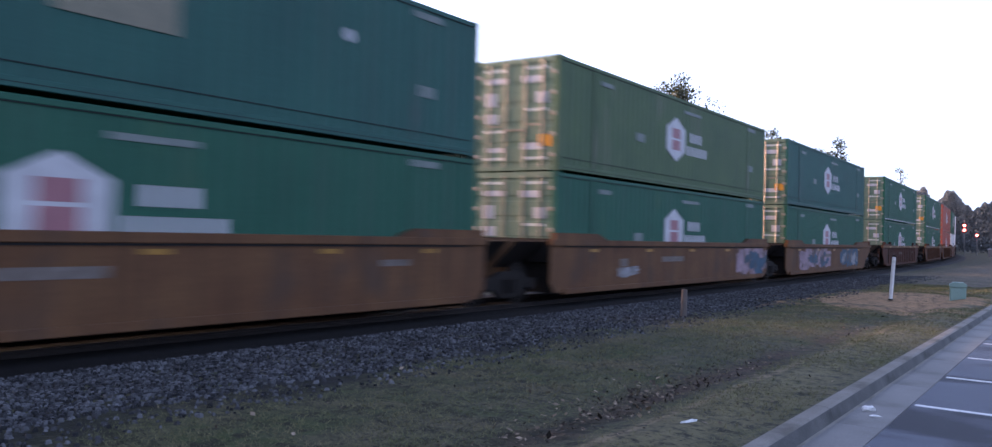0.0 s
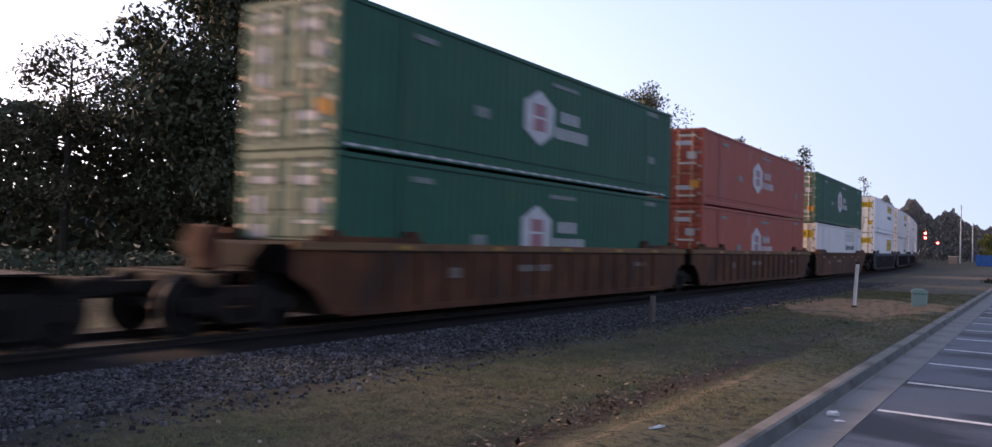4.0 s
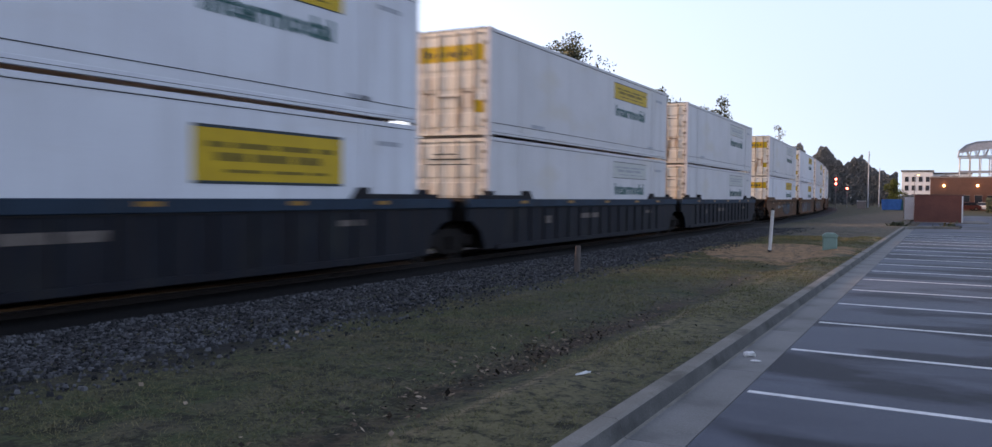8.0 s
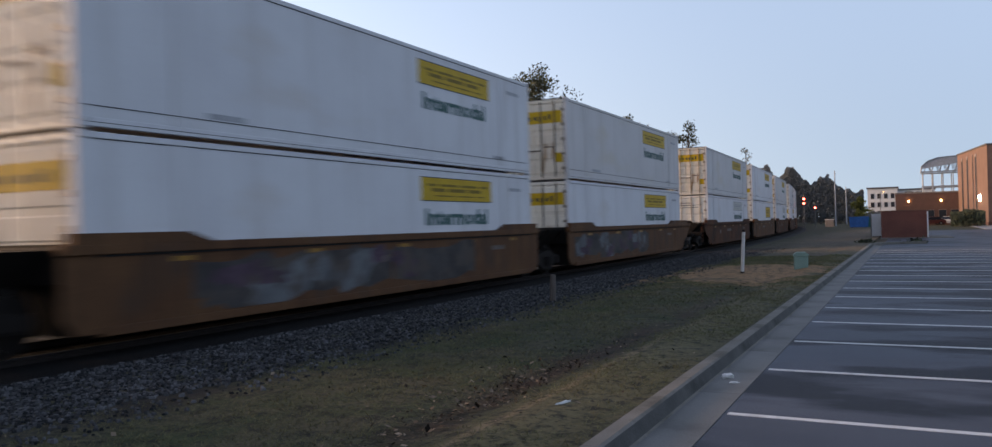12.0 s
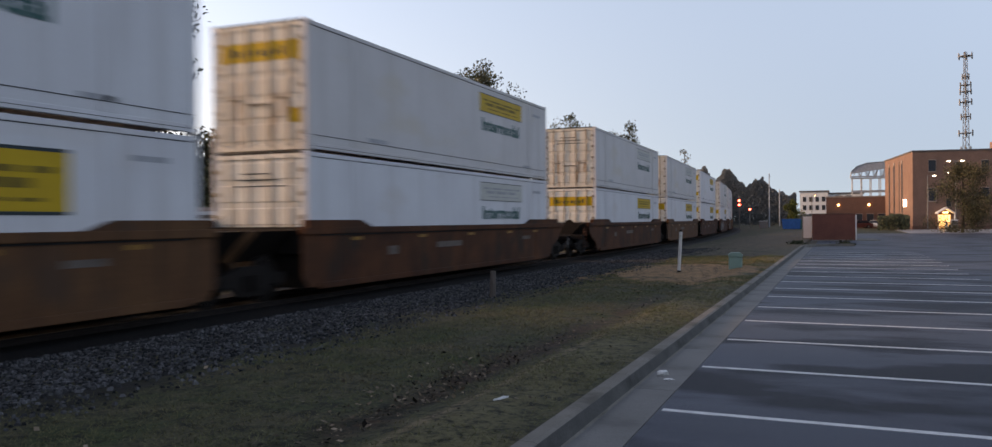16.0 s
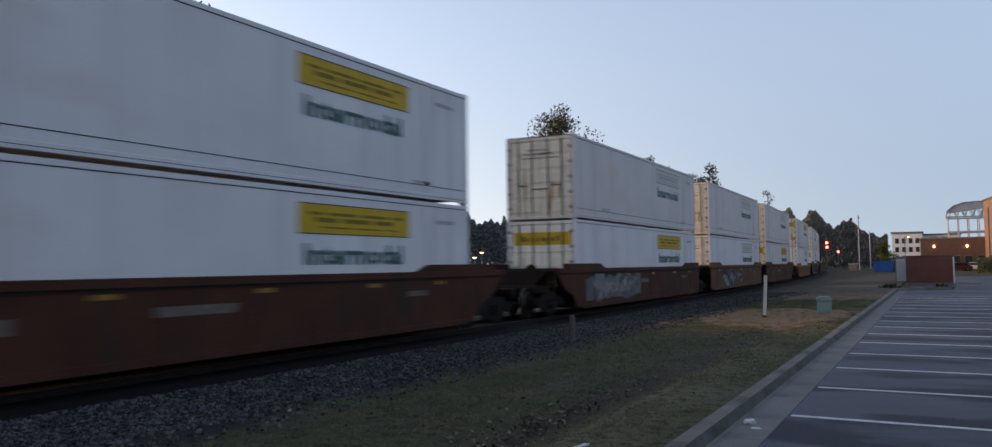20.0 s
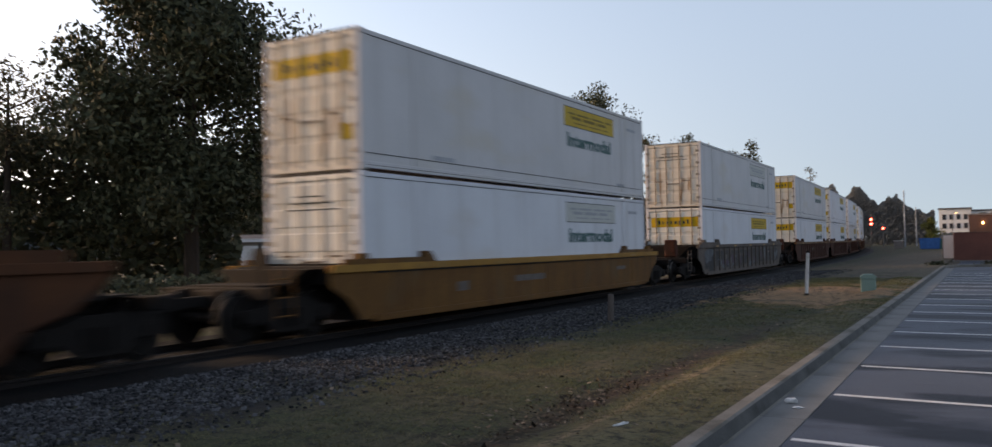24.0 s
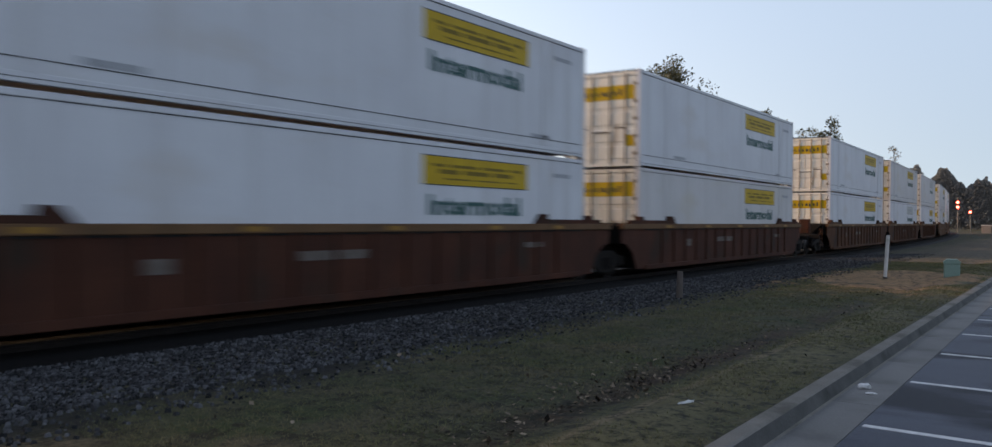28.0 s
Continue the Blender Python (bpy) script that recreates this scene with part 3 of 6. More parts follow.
                tf += [((j - 1) * 4 + i, (j - 1) * 4 + i + 1, j * 4 + i + 1, j * 4 + i) for i in range(3)]
        part("rail_web", raw_mesh("rail_web", verts, faces, M_RAIL), None, rail)
        part("rail_head", raw_mesh("rail_head", top, tf, M_RAILTOP), None, rail, "polished running surface")
    sleepers = thing("sleepers", "dark creosoted timber sleepers in the ballast", "sleepers", kind="structure")
    me = finish(bm_box(-1.3, 1.3, -0.115, 0.115, -0.33, -0.172, 0.01), "sleeper", M_TIE)
    for i in range(150):
        p, h = track(-4 + 0.52 * i)
        part("sleeper", me, None, sleepers, at=Matrix.Translation(p) @ pose(0, 0, 0, 0, 0, h))


# ballast colour with the shade under the train painted in
M_SHADE_BED = material("train_shaded_ballast", (0.011, 0.009, 0.008), (0.006, 0.005, 0.005), 0.9, scale=9, fine=45, fine_amount=0.6, bump=1.0)
M_STONE_BED = material("ballast_bed_stone", (0.046, 0.044, 0.044), (0.024, 0.023, 0.023), 0.9, scale=16, fine=45, fine_amount=0.6, bump=1.0)


# ================= containers =================
LEN, WID, HGT = 16.15, 2.59, 2.9


def plate(x, y0, y1, z0, z1, mat, parent, name, label="", proud=0.004):
    """A thin decal on the side that faces +x."""
    return part(name, bm_box(x, x + proud, y0, y1, z0, z1), mat, parent, label)


def end_plate(y, x0, x1, z0, z1, mat, parent, name, label="", proud=0.004):
    return part(name, bm_box(x0, x1, y - proud, y, z0, z1), mat, parent, label)


def corrugated(sign, depth=0.020, pitch=0.30, y0=0.14, y1=LEN - 0.14, z0=0.17, z1=HGT - 0.10):
    bm = bmesh.new()
    x_out, x_in = WID / 2 - 0.012, WID / 2 - 0.012 - depth
    prof, y = [], y0
    while y + pitch < y1:
        prof += [(x_out, y), (x_out, y + 0.10), (x_in, y + 0.15), (x_in, y + 0.25)]
        y += pitch
    prof += [(x_out, y), (x_out, y1)]
    a = [bm.verts.new((sign * u, v, z0)) for u, v in prof]
    b = [bm.verts.new((sign * u, v, z1)) for u, v in prof]
    for i in range(len(prof) - 1):
        q = (a[i], a[i + 1], b[i + 1], b[i])
        bm.faces.new(q if sign > 0 else q[::-1])
    return bm


def text_mesh(words, height, mat, wide):
    cu = bpy.data.curves.new("lettering", "FONT")
    cu.body, cu.size, cu.extrude, cu.resolution_u = words, height, 0.002, 2
    cu.offset = 0.020
    ob = new("lettering_source", cu)
    me = bpy.data.meshes.new_from_object(ob.evaluated_get(bpy.context.evaluated_depsgraph_get()))
    bpy.data.objects.remove(ob)
    ext = max(v.co.x for v in me.vertices)
    for v in me.vertices:
        v.co.x *= wide / ext
    me.materials.clear()
    me.materials.append(mat)
    return me


MESH = {}


def shared(key, make):
    if key not in MESH:
        MESH[key] = make()
    return MESH[key]


def container(colour, front, side):
    """A 53 foot container; its door end faces -y, z up from its floor. front and side: decal, 'yellow', 'plain' or 'hex'."""
    hexed = side in ("hex", "patch", "strip")
    words = {"green": "green corrugated", "dark_green": "dark green corrugated", "olive": "faded olive green corrugated",
             "red": "red corrugated", "white": "white smooth-sided", "cream": "weathered off-white"}[colour]
    tail = "with a beige side patch" if side == "patch" else "with a white hexagon mark and reflective strip" if side == "strip" else "with a white hexagon mark" if hexed else "with faded side panel" if side == "plain" else "with tall yellow side panel" if side == "tall" else "with yellow side panel"
    if front == "plain" and not hexed:
        tail += " and rusty doors"
    c = thing("container", f"{words} freight container {tail}", "container", "containers on the train")
    body, door = PAINT[colour], DOOR[colour]
    w = WID / 2
    rib = hexed
    for sg, nm in ((1, "side_wall"), (-1, "side_wall")):
        if rib:
            me = shared(("corr", sg, colour), lambda: finish(corrugated(sg), "side_wall", body))
        else:
            def smooth_wall():
                bm = bm_box(w - 0.03, w - 0.012, 0.14, LEN - 0.14, 0.17, HGT - 0.10)
                if sg < 0:
                    bmesh.ops.scale(bm, vec=(-1, 1, 1), verts=bm.verts)
                    bmesh.ops.reverse_faces(bm, faces=bm.faces)
                return finish(bm, "side_wall", body)
            me = shared(("flat", sg, colour), smooth_wall)
        part(nm, me, None, c)
    part("roof", shared(("roof", colour), lambda: finish(bm_box(-w + 0.02, w - 0.02, 0.05, LEN - 0.05, HGT - 0.09, HGT - 0.04), "roof", body)), None, c)
    for y in (1.98, LEN - 1.98):
        def lifting_post():
            prof = [(w - 0.015, -0.15), (w + 0.001, -0.15), (w + 0.001, -0.12), (w - 0.006, -0.115), (w - 0.006, 0.115), (w + 0.001, 0.12), (w + 0.001, 0.15), (w - 0.015, 0.15)]
            bm = bm_prism(prof, "z", 0.18, HGT - 0.12)
            return finish(bm, "lifting_post", body)
        part("lifting_post", shared(("lpost", colour), lifting_post), None, c, at=pose(0, y, 0))
    part("end_wall", shared(("endw", colour), lambda: finish(bm_box(-w + 0.05, w - 0.05, LEN - 0.09, LEN - 0.05, 0.1, HGT - 0.05), "end_wall", body)), None, c)
    for x in (-w + 0.07, w - 0.07):
        for y in (0.07, LEN - 0.07):
            me = shared(("post", colour), lambda: finish(bm_box(-0.07, 0.07, -0.07, 0.07, 0.118, HGT - 0.118, 0.012), "corner_post", body))
            part("corner_post", me, None, c, at=pose(x, y, 0))
    for x in (-w + 0.09, w - 0.09):
        for y in (0.09, LEN - 0.09):
            for z in (0, HGT - 0.118):
                me = shared(("casting", colour), lambda: finish(bm_box(-0.092, 0.092, -0.09, 0.09, 0, 0.118, 0.01), "corner_casting", body))
                part("corner_casting", me, None, c, at=pose(x, y, z))
    for x in (-w + 0.045, w - 0.045):
        part("bottom_rail", shared(("brail", colour), lambda: finish(bm_box(-0.04, 0.04, 0.18, LEN - 0.18, 0.04, 0.18, 0.008), "bottom_rail", body)), None, c, at=pose(x, 0, 0))
        part("top_rail", shared(("trail", colour), lambda: finish(bm_box(-0.04, 0.04, 0.18, LEN - 0.18, HGT - 0.12, HGT - 0.025, 0.008), "top_rail", body)), None, c, at=pose(x, 0, 0))
    for z, h in ((0.345, 0.014), (0.10, 0.010)):
        part("bottom_seam", shared(("bseam", z), lambda: finish(bm_box(w - 0.012, w - 0.002, 0.2, LEN - 0.2, z, z + h), "bottom_seam", M_GASKET_SHADE)), None, c, "thin dark line above the bottom rail")
    part("top_seam", shared("tseam", lambda: finish(bm_box(w - 0.012, w - 0.002, 0.2, LEN - 0.2, HGT - 0.135, HGT - 0.122), "top_seam", M_GASKET_SHADE)), None, c, "thin dark line under the top rail")
    # door end
    part("door_header", shared(("hdr", colour), lambda: finish(bm_box(-w + 0.14, w - 0.14, 0.0, 0.08, HGT - 0.16, HGT - 0.005, 0.008), "door_header", door)), None, c)
    part("door_sill", shared(("sill", colour), lambda: finish(bm_box(-w + 0.14, w - 0.14, 0.0, 0.08, 0.02, 0.16, 0.008), "door_sill", door)), None, c)
    for sg in (-1, 1):
        def leaf():
            prof = [(0.075, 0.17)]
            z = 0.17
            for k in range(5):
                prof += [(0.035, z), (0.035, z + 0.06), (0.016, z + 0.09), (0.016, z + 0.43), (0.035, z + 0.46)]
                z += 0.512
            prof += [(0.035, HGT - 0.17), (0.075, HGT - 0.17)]
            bm = bm_prism(prof, "x", 0.012, w - 0.145)
            if sg < 0:
                bmesh.ops.scale(bm, vec=(-1, 1, 1), verts=bm.verts)
                bmesh.ops.reverse_faces(bm, faces=bm.faces)
            return finish(bm, "door", door)
        lf = part("door", shared(("leaf", sg, colour), leaf), None, c)
        for k, xr in enumerate((0.30, 0.82)):
            part("lock_rod", shared(("rod", hexed), lambda: finish(bm_cyl((0, -0.012, 0.10), (0, -0.012, HGT - 0.10), 0.02, sides=6), "lock_rod", M_GALV if hexed else M_ROD)), None, lf, at=pose(sg * xr, 0, 0))
            part("lock_handle", shared(("handle", hexed), lambda: finish(bm_box(-0.02, 0.36, -0.05, -0.03, -0.02, 0.02, 0.006), "lock_handle", M_GALV if hexed else M_ROD)), None, lf, at=pose(sg * xr - (0.36 if sg > 0 else 0), 0, 1.05 + 0.12 * k))
        for k in range(5):
            part("hinge", shared("hinge", lambda: finish(bm_box(-0.10, 0.06, -0.012, 0.03, -0.05, 0.05, 0.008), "hinge", M_GALV)), None, lf, at=pose(sg * (w - 0.14), 0, 0.4 + 0.52 * k))
    if not hexed:
        for sg in (-1, 1):
            part("door_gasket", shared("gask", lambda: finish(bm_box(-0.015, 0.015, 0.002, 0.03, 0.16, HGT - 0.16), "door_gasket", M_GASKET_SHADE)), None, c, at=pose(sg * (w - 0.132), 0, 0))
        part("door_gasket", shared("gaskt", lambda: finish(bm_box(-w + 0.14, w - 0.14, -0.006, 0.0, HGT - 0.05, HGT - 0.008), "door_gasket", M_GASKET_SHADE)), None, c)
    # marks
    if hexed:
        yc, zc = 7.25, 1.54
        hexa = [(yc + 0.84 * math.sin(radians(60 * k)), zc + 0.70 * math.cos(radians(60 * k))) for k in range(6)]
        if side == "patch":
            plate(w - 0.012, 7.1, 8.9, 1.12, 1.72, M_BEIGE, c, "side_patch", "faded beige patch", 0.015)
            part("round_mark", bm_cyl((w - 0.012, 12.3, 1.85), (w + 0.003, 12.3, 1.85), 0.12, sides=16), M_DECAL, c, "small round pale mark")
        else:
            part("hexagon_mark", shared("hex", lambda: finish(bm_prism(hexa, "x", w - 0.012, w + 0.003), "hexagon_mark", M_DECAL)), None, c, "white hexagon decal")

            def bar_mark():
                bm = bm_box(w + 0.003, w + 0.006, yc - 0.30, yc + 0.30, zc + 0.03, zc + 0.34)
                bm_box(w + 0.003, w + 0.006, yc - 0.30, yc + 0.30, zc - 0.34, zc - 0.03, bm=bm)
                return finish(bm, "red_mark", M_REDINK)
            part("red_mark", shared("hexbar", bar_mark), None, c, "plain dark red bars")

            nb = shared("namebar", lambda: finish(bm_box(w - 0.012, w + 0.003, 0, 0.20, 0, 0.30), "name_bar", M_DECAL))
            for z0, n, y in ((zc + 0.02, 3, yc + 1.15), (zc - 0.42, 5, yc + 0.92)):
                for k in range(n):
                    part("name_bar", nb, None, c, at=pose(0, y + k * 0.36, z0))
        if side == "strip":
            for k in range(26):
                part("reflective_dash", shared("dash", lambda: finish(bm_box(w - 0.004, w, 0, 0.42, 0.08, 0.13), "reflective_dash", M_DECAL)), None, c, at=pose(0, 0.25 + 0.6 * k, 0))
        for y, z, l, h in ((7.9, 2.45, 1.4, 0.10), (14.0, 2.58, 0.9, 0.13), (14.2, 1.05, 0.5, 0.22), (2.2, 2.45, 0.7, 0.12), (4.4, 1.2, 0.55, 0.24)):
            plate(w - 0.012, y, y + l, z, z + h, M_FAINT, c, "side_code", "small faint code bar", 0.012)
        for x0, x1, z0, z1, mt in ((0.72, 1.10, 0.62, 0.92, M_ORANGE), (-0.95, -0.6, 1.7, 2.05, M_DECAL), (0.18, 0.8, 2.25, 2.42, M_DECAL), (-0.95, -0.55, 1.25, 1.5, M_DECAL),
                                   (-0.95, -0.25, 2.28, 2.42, M_DECAL), (0.62, 0.98, 1.72, 2.0, M_DECAL), (0.2, 0.9, 0.55, 0.72, M_DECAL), (-0.9, -0.3, 0.5, 0.62, M_DECAL)):
            end_plate(0.014, x0, x1, z0, z1, mt, c, "door_placard", "small placard on the door")
        # pale dashes painted where the door ribs catch the light
        for x0, z in ((-0.98, 0.33), (0.30, 0.33), (-0.98, 2.62), (0.30, 2.62), (-0.98, 1.04), (0.30, 1.56)):
            part("door_strip", shared("dhighlight", lambda: finish(bm_box(0, 0.66, 0.010, 0.014, -0.035, 0.035), "door_strip", M_RIB_LIGHT)), None, c, at=pose(x0, 0, z))
    else:
        y0, y1 = 9.55, 13.38
        pm = M_FADED if side == "plain" else M_YELLOW
        z0, z1 = (1.45, 2.44) if side == "tall" else (1.99, 2.60)
        plate(w - 0.010, y0, y1, z0, z1, pm, c, "side_panel", "faded bare panel" if side == "plain" else "yellow panel")

        tall = side == "tall"
        rng = random.Random(3)
        k = (z1 - z0) / 0.61
        for row, (zr, hr) in enumerate(((0.38, 0.06), (0.24, 0.09), (0.12, 0.035))):
            y = y0 + 0.3 + 0.2 * row
            while y < y1 - 0.7:
                l = rng.choice((0.45, 0.7, 0.95))
                part("panel_bar", shared(("pbar", l, row, tall, side == "plain"), lambda: finish(bm_box(w - 0.006, w - 0.002, 0, l, 0, hr * k), "panel_bar", M_CODE if side == "plain" else M_SPRAY_INK)), None, c, at=pose(0, y, z0 + zr * k))
                y += l + 0.16
        b = 0.055 if tall else 0.022
        for z in (z0 - 0.002, z1 - b):
            part("panel_line", shared(("pline", tall), lambda: finish(bm_box(w - 0.006, w - 0.002, y0 + 0.02, y1 - 0.02, 0, b), "panel_line", M_INK)), None, c, at=pose(0, 0, z))
        tm = shared("word", lambda: text_mesh("Intermodal", 0.56, M_TEAL, 3.4))
        if not tall:
            part("lettering", tm, None, c, "dark teal lettering", at=Matrix.Translation((w - 0.005, y0 + 0.15, 1.40)) @ pose(0, 0, 0, 90, 0, 90))
        for y, z, l, h in ((2.6, 0.38, 0.9, 0.10), (13.6, 0.35, 0.7, 0.10), (14.6, 2.35, 0.8, 0.10)):
            plate(w - 0.012, y, y + l, z, z + h, M_CODE, c, "side_code", "small grey code bar", 0.006)
        if front == "yellow":
            end_plate(0.014, -1.06, 1.10, 2.02, 2.46, M_YELLOW, c, "door_panel", "yellow panel across the doors")
            for k, (l, z, h) in enumerate(((0.11, 2.15, 0.18), (0.07, 2.15, 0.13), (0.10, 2.15, 0.13), (0.08, 2.15, 0.13), (0.12, 2.15, 0.13), (0.07, 2.12, 0.16), (0.10, 2.15, 0.13), (0.08, 2.15, 0.19))):
                end_plate(0.009, -0.74 + k * 0.19, -0.74 + k * 0.19 + l, z, z + h, M_INK, c, "door_bar", "dark bar on the yellow panel")
            end_plate(0.014, 0.80, 1.10, 0.62, 0.95, M_YELLOW, c, "door_placard", "small yellow placard")
        else:
            for k in range(3):
                end_plate(0.014, -0.7 + 0.1 * k, 0.7 - 0.2 * k, 2.12 + 0.14 * k, 2.15 + 0.14 * k, M_INK, c, "door_bar", "thin dark line on the doors")
    return c


# ================= well cars =================
def truck(parent, y):
    """A two-axle bogie under a well car, centred at y."""
    t = part("bogie", bm_box(-1.0, 1.0, -0.25, 0.25, 0.36, 0.62, 0.03), M_STEEL, parent, "dark grimy two-axle bogie", at=pose(0, y, 0))

    def side_frame():
        prof = [(-1.12, 0.42), (-1.12, 0.62), (-0.75, 0.66), (-0.35, 0.80), (0.35, 0.80), (0.75, 0.66), (1.12, 0.62), (1.12, 0.42), (0.7, 0.42), (0.38, 0.20), (-0.38, 0.20), (-0.7, 0.42)]
        bm = bm_prism(prof, "x", -0.06, 0.06)
        for yy in (-0.89, 0.89):
            bm_cyl((-0.09, yy, 0.48), (0.10, yy, 0.48), 0.13, sides=10, bm=bm)
        for k in (-0.18, 0, 0.18):
            bm_cyl((0.075, k, 0.30), (0.075, k, 0.62), 0.06, sides=8, bm=bm)
        return finish(bm, "side_frame", M_STEEL)
    sf = shared("side_frame", side_frame)
    for sg in (-1, 1):
        part("side_frame", sf, None, t, at=pose(sg * 1.02, 0, 0) @ pose(0, 0, 0, 0, 0, 0 if sg > 0 else 180))
    for yy in (-0.89, 0.89):
        ax = shared("axle", lambda: finish(bm_cyl((-0.95, 0, 0), (0.95, 0, 0), 0.085, sides=10), "axle", M_STEEL))
        part("axle", ax, None, t, at=pose(0, yy, 0.483))
        for sg in (-1, 1):
            def wheel():
                bm = bm_cyl((-0.02, 0, 0), (0.03, 0, 0), 0.40, sides=24)
                bm_cyl((0.03, 0, 0), (0.07, 0, 0), 0.16, 0.13, sides=14, bm=bm)
                bm_cyl((-0.075, 0, 0), (-0.055, 0, 0), 0.515, sides=24, bm=bm)
                for k in range(4):
                    a = radians(90 * k)
                    bm_cyl((0.02, 0.28 * math.cos(a), 0.28 * math.sin(a)), (0.04, 0.28 * math.cos(a), 0.28 * math.sin(a)), 0.05, sides=6, bm=bm)
                wm = finish(bm, "wheel", M_STEEL)
                wm.materials.append(M_TREAD)
                for q in wm.polygons:
                    if abs(q.normal.x) < 0.3 and math.hypot(q.center.y, q.center.z) > 0.38:
                        q.material_index = 1
                return wm
            me = shared("wheel", wheel)

            wh = part("wheel", me, None, t, at=pose(sg * 0.75, yy, 0.483) @ pose(0, 0, 0, 0, 0, 0 if sg > 0 else 180))
            wh["label"] = "dark grimy steel wheel"


def ARCH_END(y, d, top):
    """The end of a side plate that arches over the shared bogie."""
    return [(y - d * 1.30, top), (y - d * 1.30, 1.03), (y - d * 1.0, 0.98), (y - d * 0.55, 0.72), (y - d * 0.30, 0.24)]


def LONG_END(y, d, top):
    """The coupler end of a flat-sided car, drawn out to a tapered tip."""
    return [(y - d * 1.75, top), (y - d * 1.75, top - 0.20), (y - d * 1.15, 0.88), (y - d * 0.50, 0.68), (y - d * 0.12, 0.28), (y + d * 0.30, 0.24)]


REACH = {"joint": 0.32, "coupler": 1.0}
ENDS = {"joint": lambda y, d, top: [(y - d * 0.32, top), (y - d * 0.32, 0.50), (y - d * 0.10, 0.26), (y + d * 0.5, 0.24)],
        "coupler": lambda y, d, top: [(y - d * 1.0, top), (y - d * 1.0, 0.95), (y - d * 0.50, 0.70), (y - d * 0.12, 0.28), (y + d * 0.30, 0.24)]}


def well_car(colour, front, rear, ribbed, marks=(), low=False):
    """A well unit. Its local y runs from 0 at the container's leading end to LEN; front, rear: 'joint' or 'coupler'. Heights are above the rail."""
    words = {"tan": "tan brown", "brown": "rust brown", "maroon": "oxide red", "blue": "blue-black", "yellow": "mustard yellow", "grey": "weathered grey"}[colour]
    lab = f"{words} steel well car " + ("with ribbed sides" if ribbed else "with flat sides") + (" and faded graffiti" if marks else ", grimy from use")
    u = thing("well_car", lab, "railway car", "well cars of the train")
    mt = WELL[colour]
    top = 1.56 if not low else 1.36
    x = 1.30
    reach_of = dict(REACH, joint=1.30) if ribbed else REACH if low else dict(REACH, coupler=1.75)
    ends = dict(ENDS, joint=ARCH_END) if ribbed else ENDS if low else dict(ENDS, coupler=LONG_END)
    tall_chord = 0.22 if colour == "blue" else 0.15
    for sg in (-1, 1):
        def side():
            prof = ends[front](0, 1, top) + ends[rear](LEN, -1, top)[::-1]
            return finish(bm_prism(prof, "x", -0.02, 0.02), "side_plate", mt)
        sp = part("side_plate", shared(("sidep", colour, low, front, rear, ribbed), side), None, u, at=pose(sg * (x + 0.045), 0, 0))
        # ribbed cars' chords, save grey ones, take the lighter copy of the paint
        part("top_chord", shared(("chord", colour, low, front, rear, ribbed), lambda: finish(bm_box(-0.06, 0.09, -reach_of[front], LEN + reach_of[rear], top - tall_chord, top + 0.004, 0.012), "top_chord", M_TOPY if low else M_CHORD_BLUE if colour == "blue" else M_CHORD_BROWN if ribbed and colour != "grey" else mt)), None, u, at=pose(sg * (x + 0.04), 0, 0))
        part("bottom_chord", shared(("bchord", colour), lambda: finish(bm_box(-0.06, 0.075, 0.30, LEN - 0.30, 0.20, 0.34, 0.012), "bottom_chord", mt)), None, u, at=pose(sg * (x + 0.04), 0, 0))
        n = 15
        if sg > 0:
            # black strip added for the shadow that the top chord throws
            part("chord_gap", shared(("cshade", low, tall_chord), lambda: finish(bm_box(0.02, 0.05, 0.3, LEN - 0.3, top - tall_chord - 0.035, top - tall_chord), "chord_gap", M_GASKET_SHADE)), None, u, "dark strip for the shade under the top chord", at=pose(x + 0.04, 0, 0))
            for k in range(n):
                yy = 1.5 + k * (LEN - 3.0) / (n - 1)
                if ribbed:
                    part("side_rib", shared(("rib", colour, low), lambda: finish(bm_box(0.02, 0.075, -0.05, 0.05, 0.34, top - tall_chord, 0.008), "side_rib", mt)), None, u, at=pose(x + 0.04, yy, 0))
                elif k % 7 == 0:
                    part("side_stiffener", shared(("stiff", colour, low), lambda: finish(bm_box(0.02, 0.034, -0.04, 0.04, 0.34, top - tall_chord), "side_stiffener", mt)), None, u, at=pose(x + 0.04, yy, 0))
            for yy in (1.9, 5.3, 8.6, 11.9, 14.6):
                part("reflector", shared("reflector", lambda: finish(bm_box(0, 0.004, -0.22, 0.22, -0.04, 0.04), "reflector", M_REFLECT)), None, u, "amber reflector strip", at=pose(x + 0.131, yy, top - 0.08) if ribbed or low else pose(x + 0.0655, yy, top - 0.27))
            for yy, l, z, h in ((6.2, 1.7, top - 0.62, 0.16), (13.2, 0.8, top - 0.55, 0.12), (3.4, 0.5, top - 0.72, 0.22)):
                part("stencil_bar", bm_box(0, 0.004, yy, yy + l, z, z + h), M_STENCIL, u, "faded stencilled bar", at=pose(x + 0.066, 0, 0))
    part("well_floor", shared("wfloor", lambda: finish(bm_box(-1.2, 1.2, 0.3, LEN - 0.3, 0.26, 0.34), "well_floor", M_STEEL)), None, u)
    for at_front, style in ((True, front), (False, rear)):
        flip = Matrix.Identity(4) if at_front else Matrix.Translation((0, LEN, 0)) @ pose(0, 0, 0, 0, 0, 180)
        reach = 1.55 if style == "joint" else 2.9
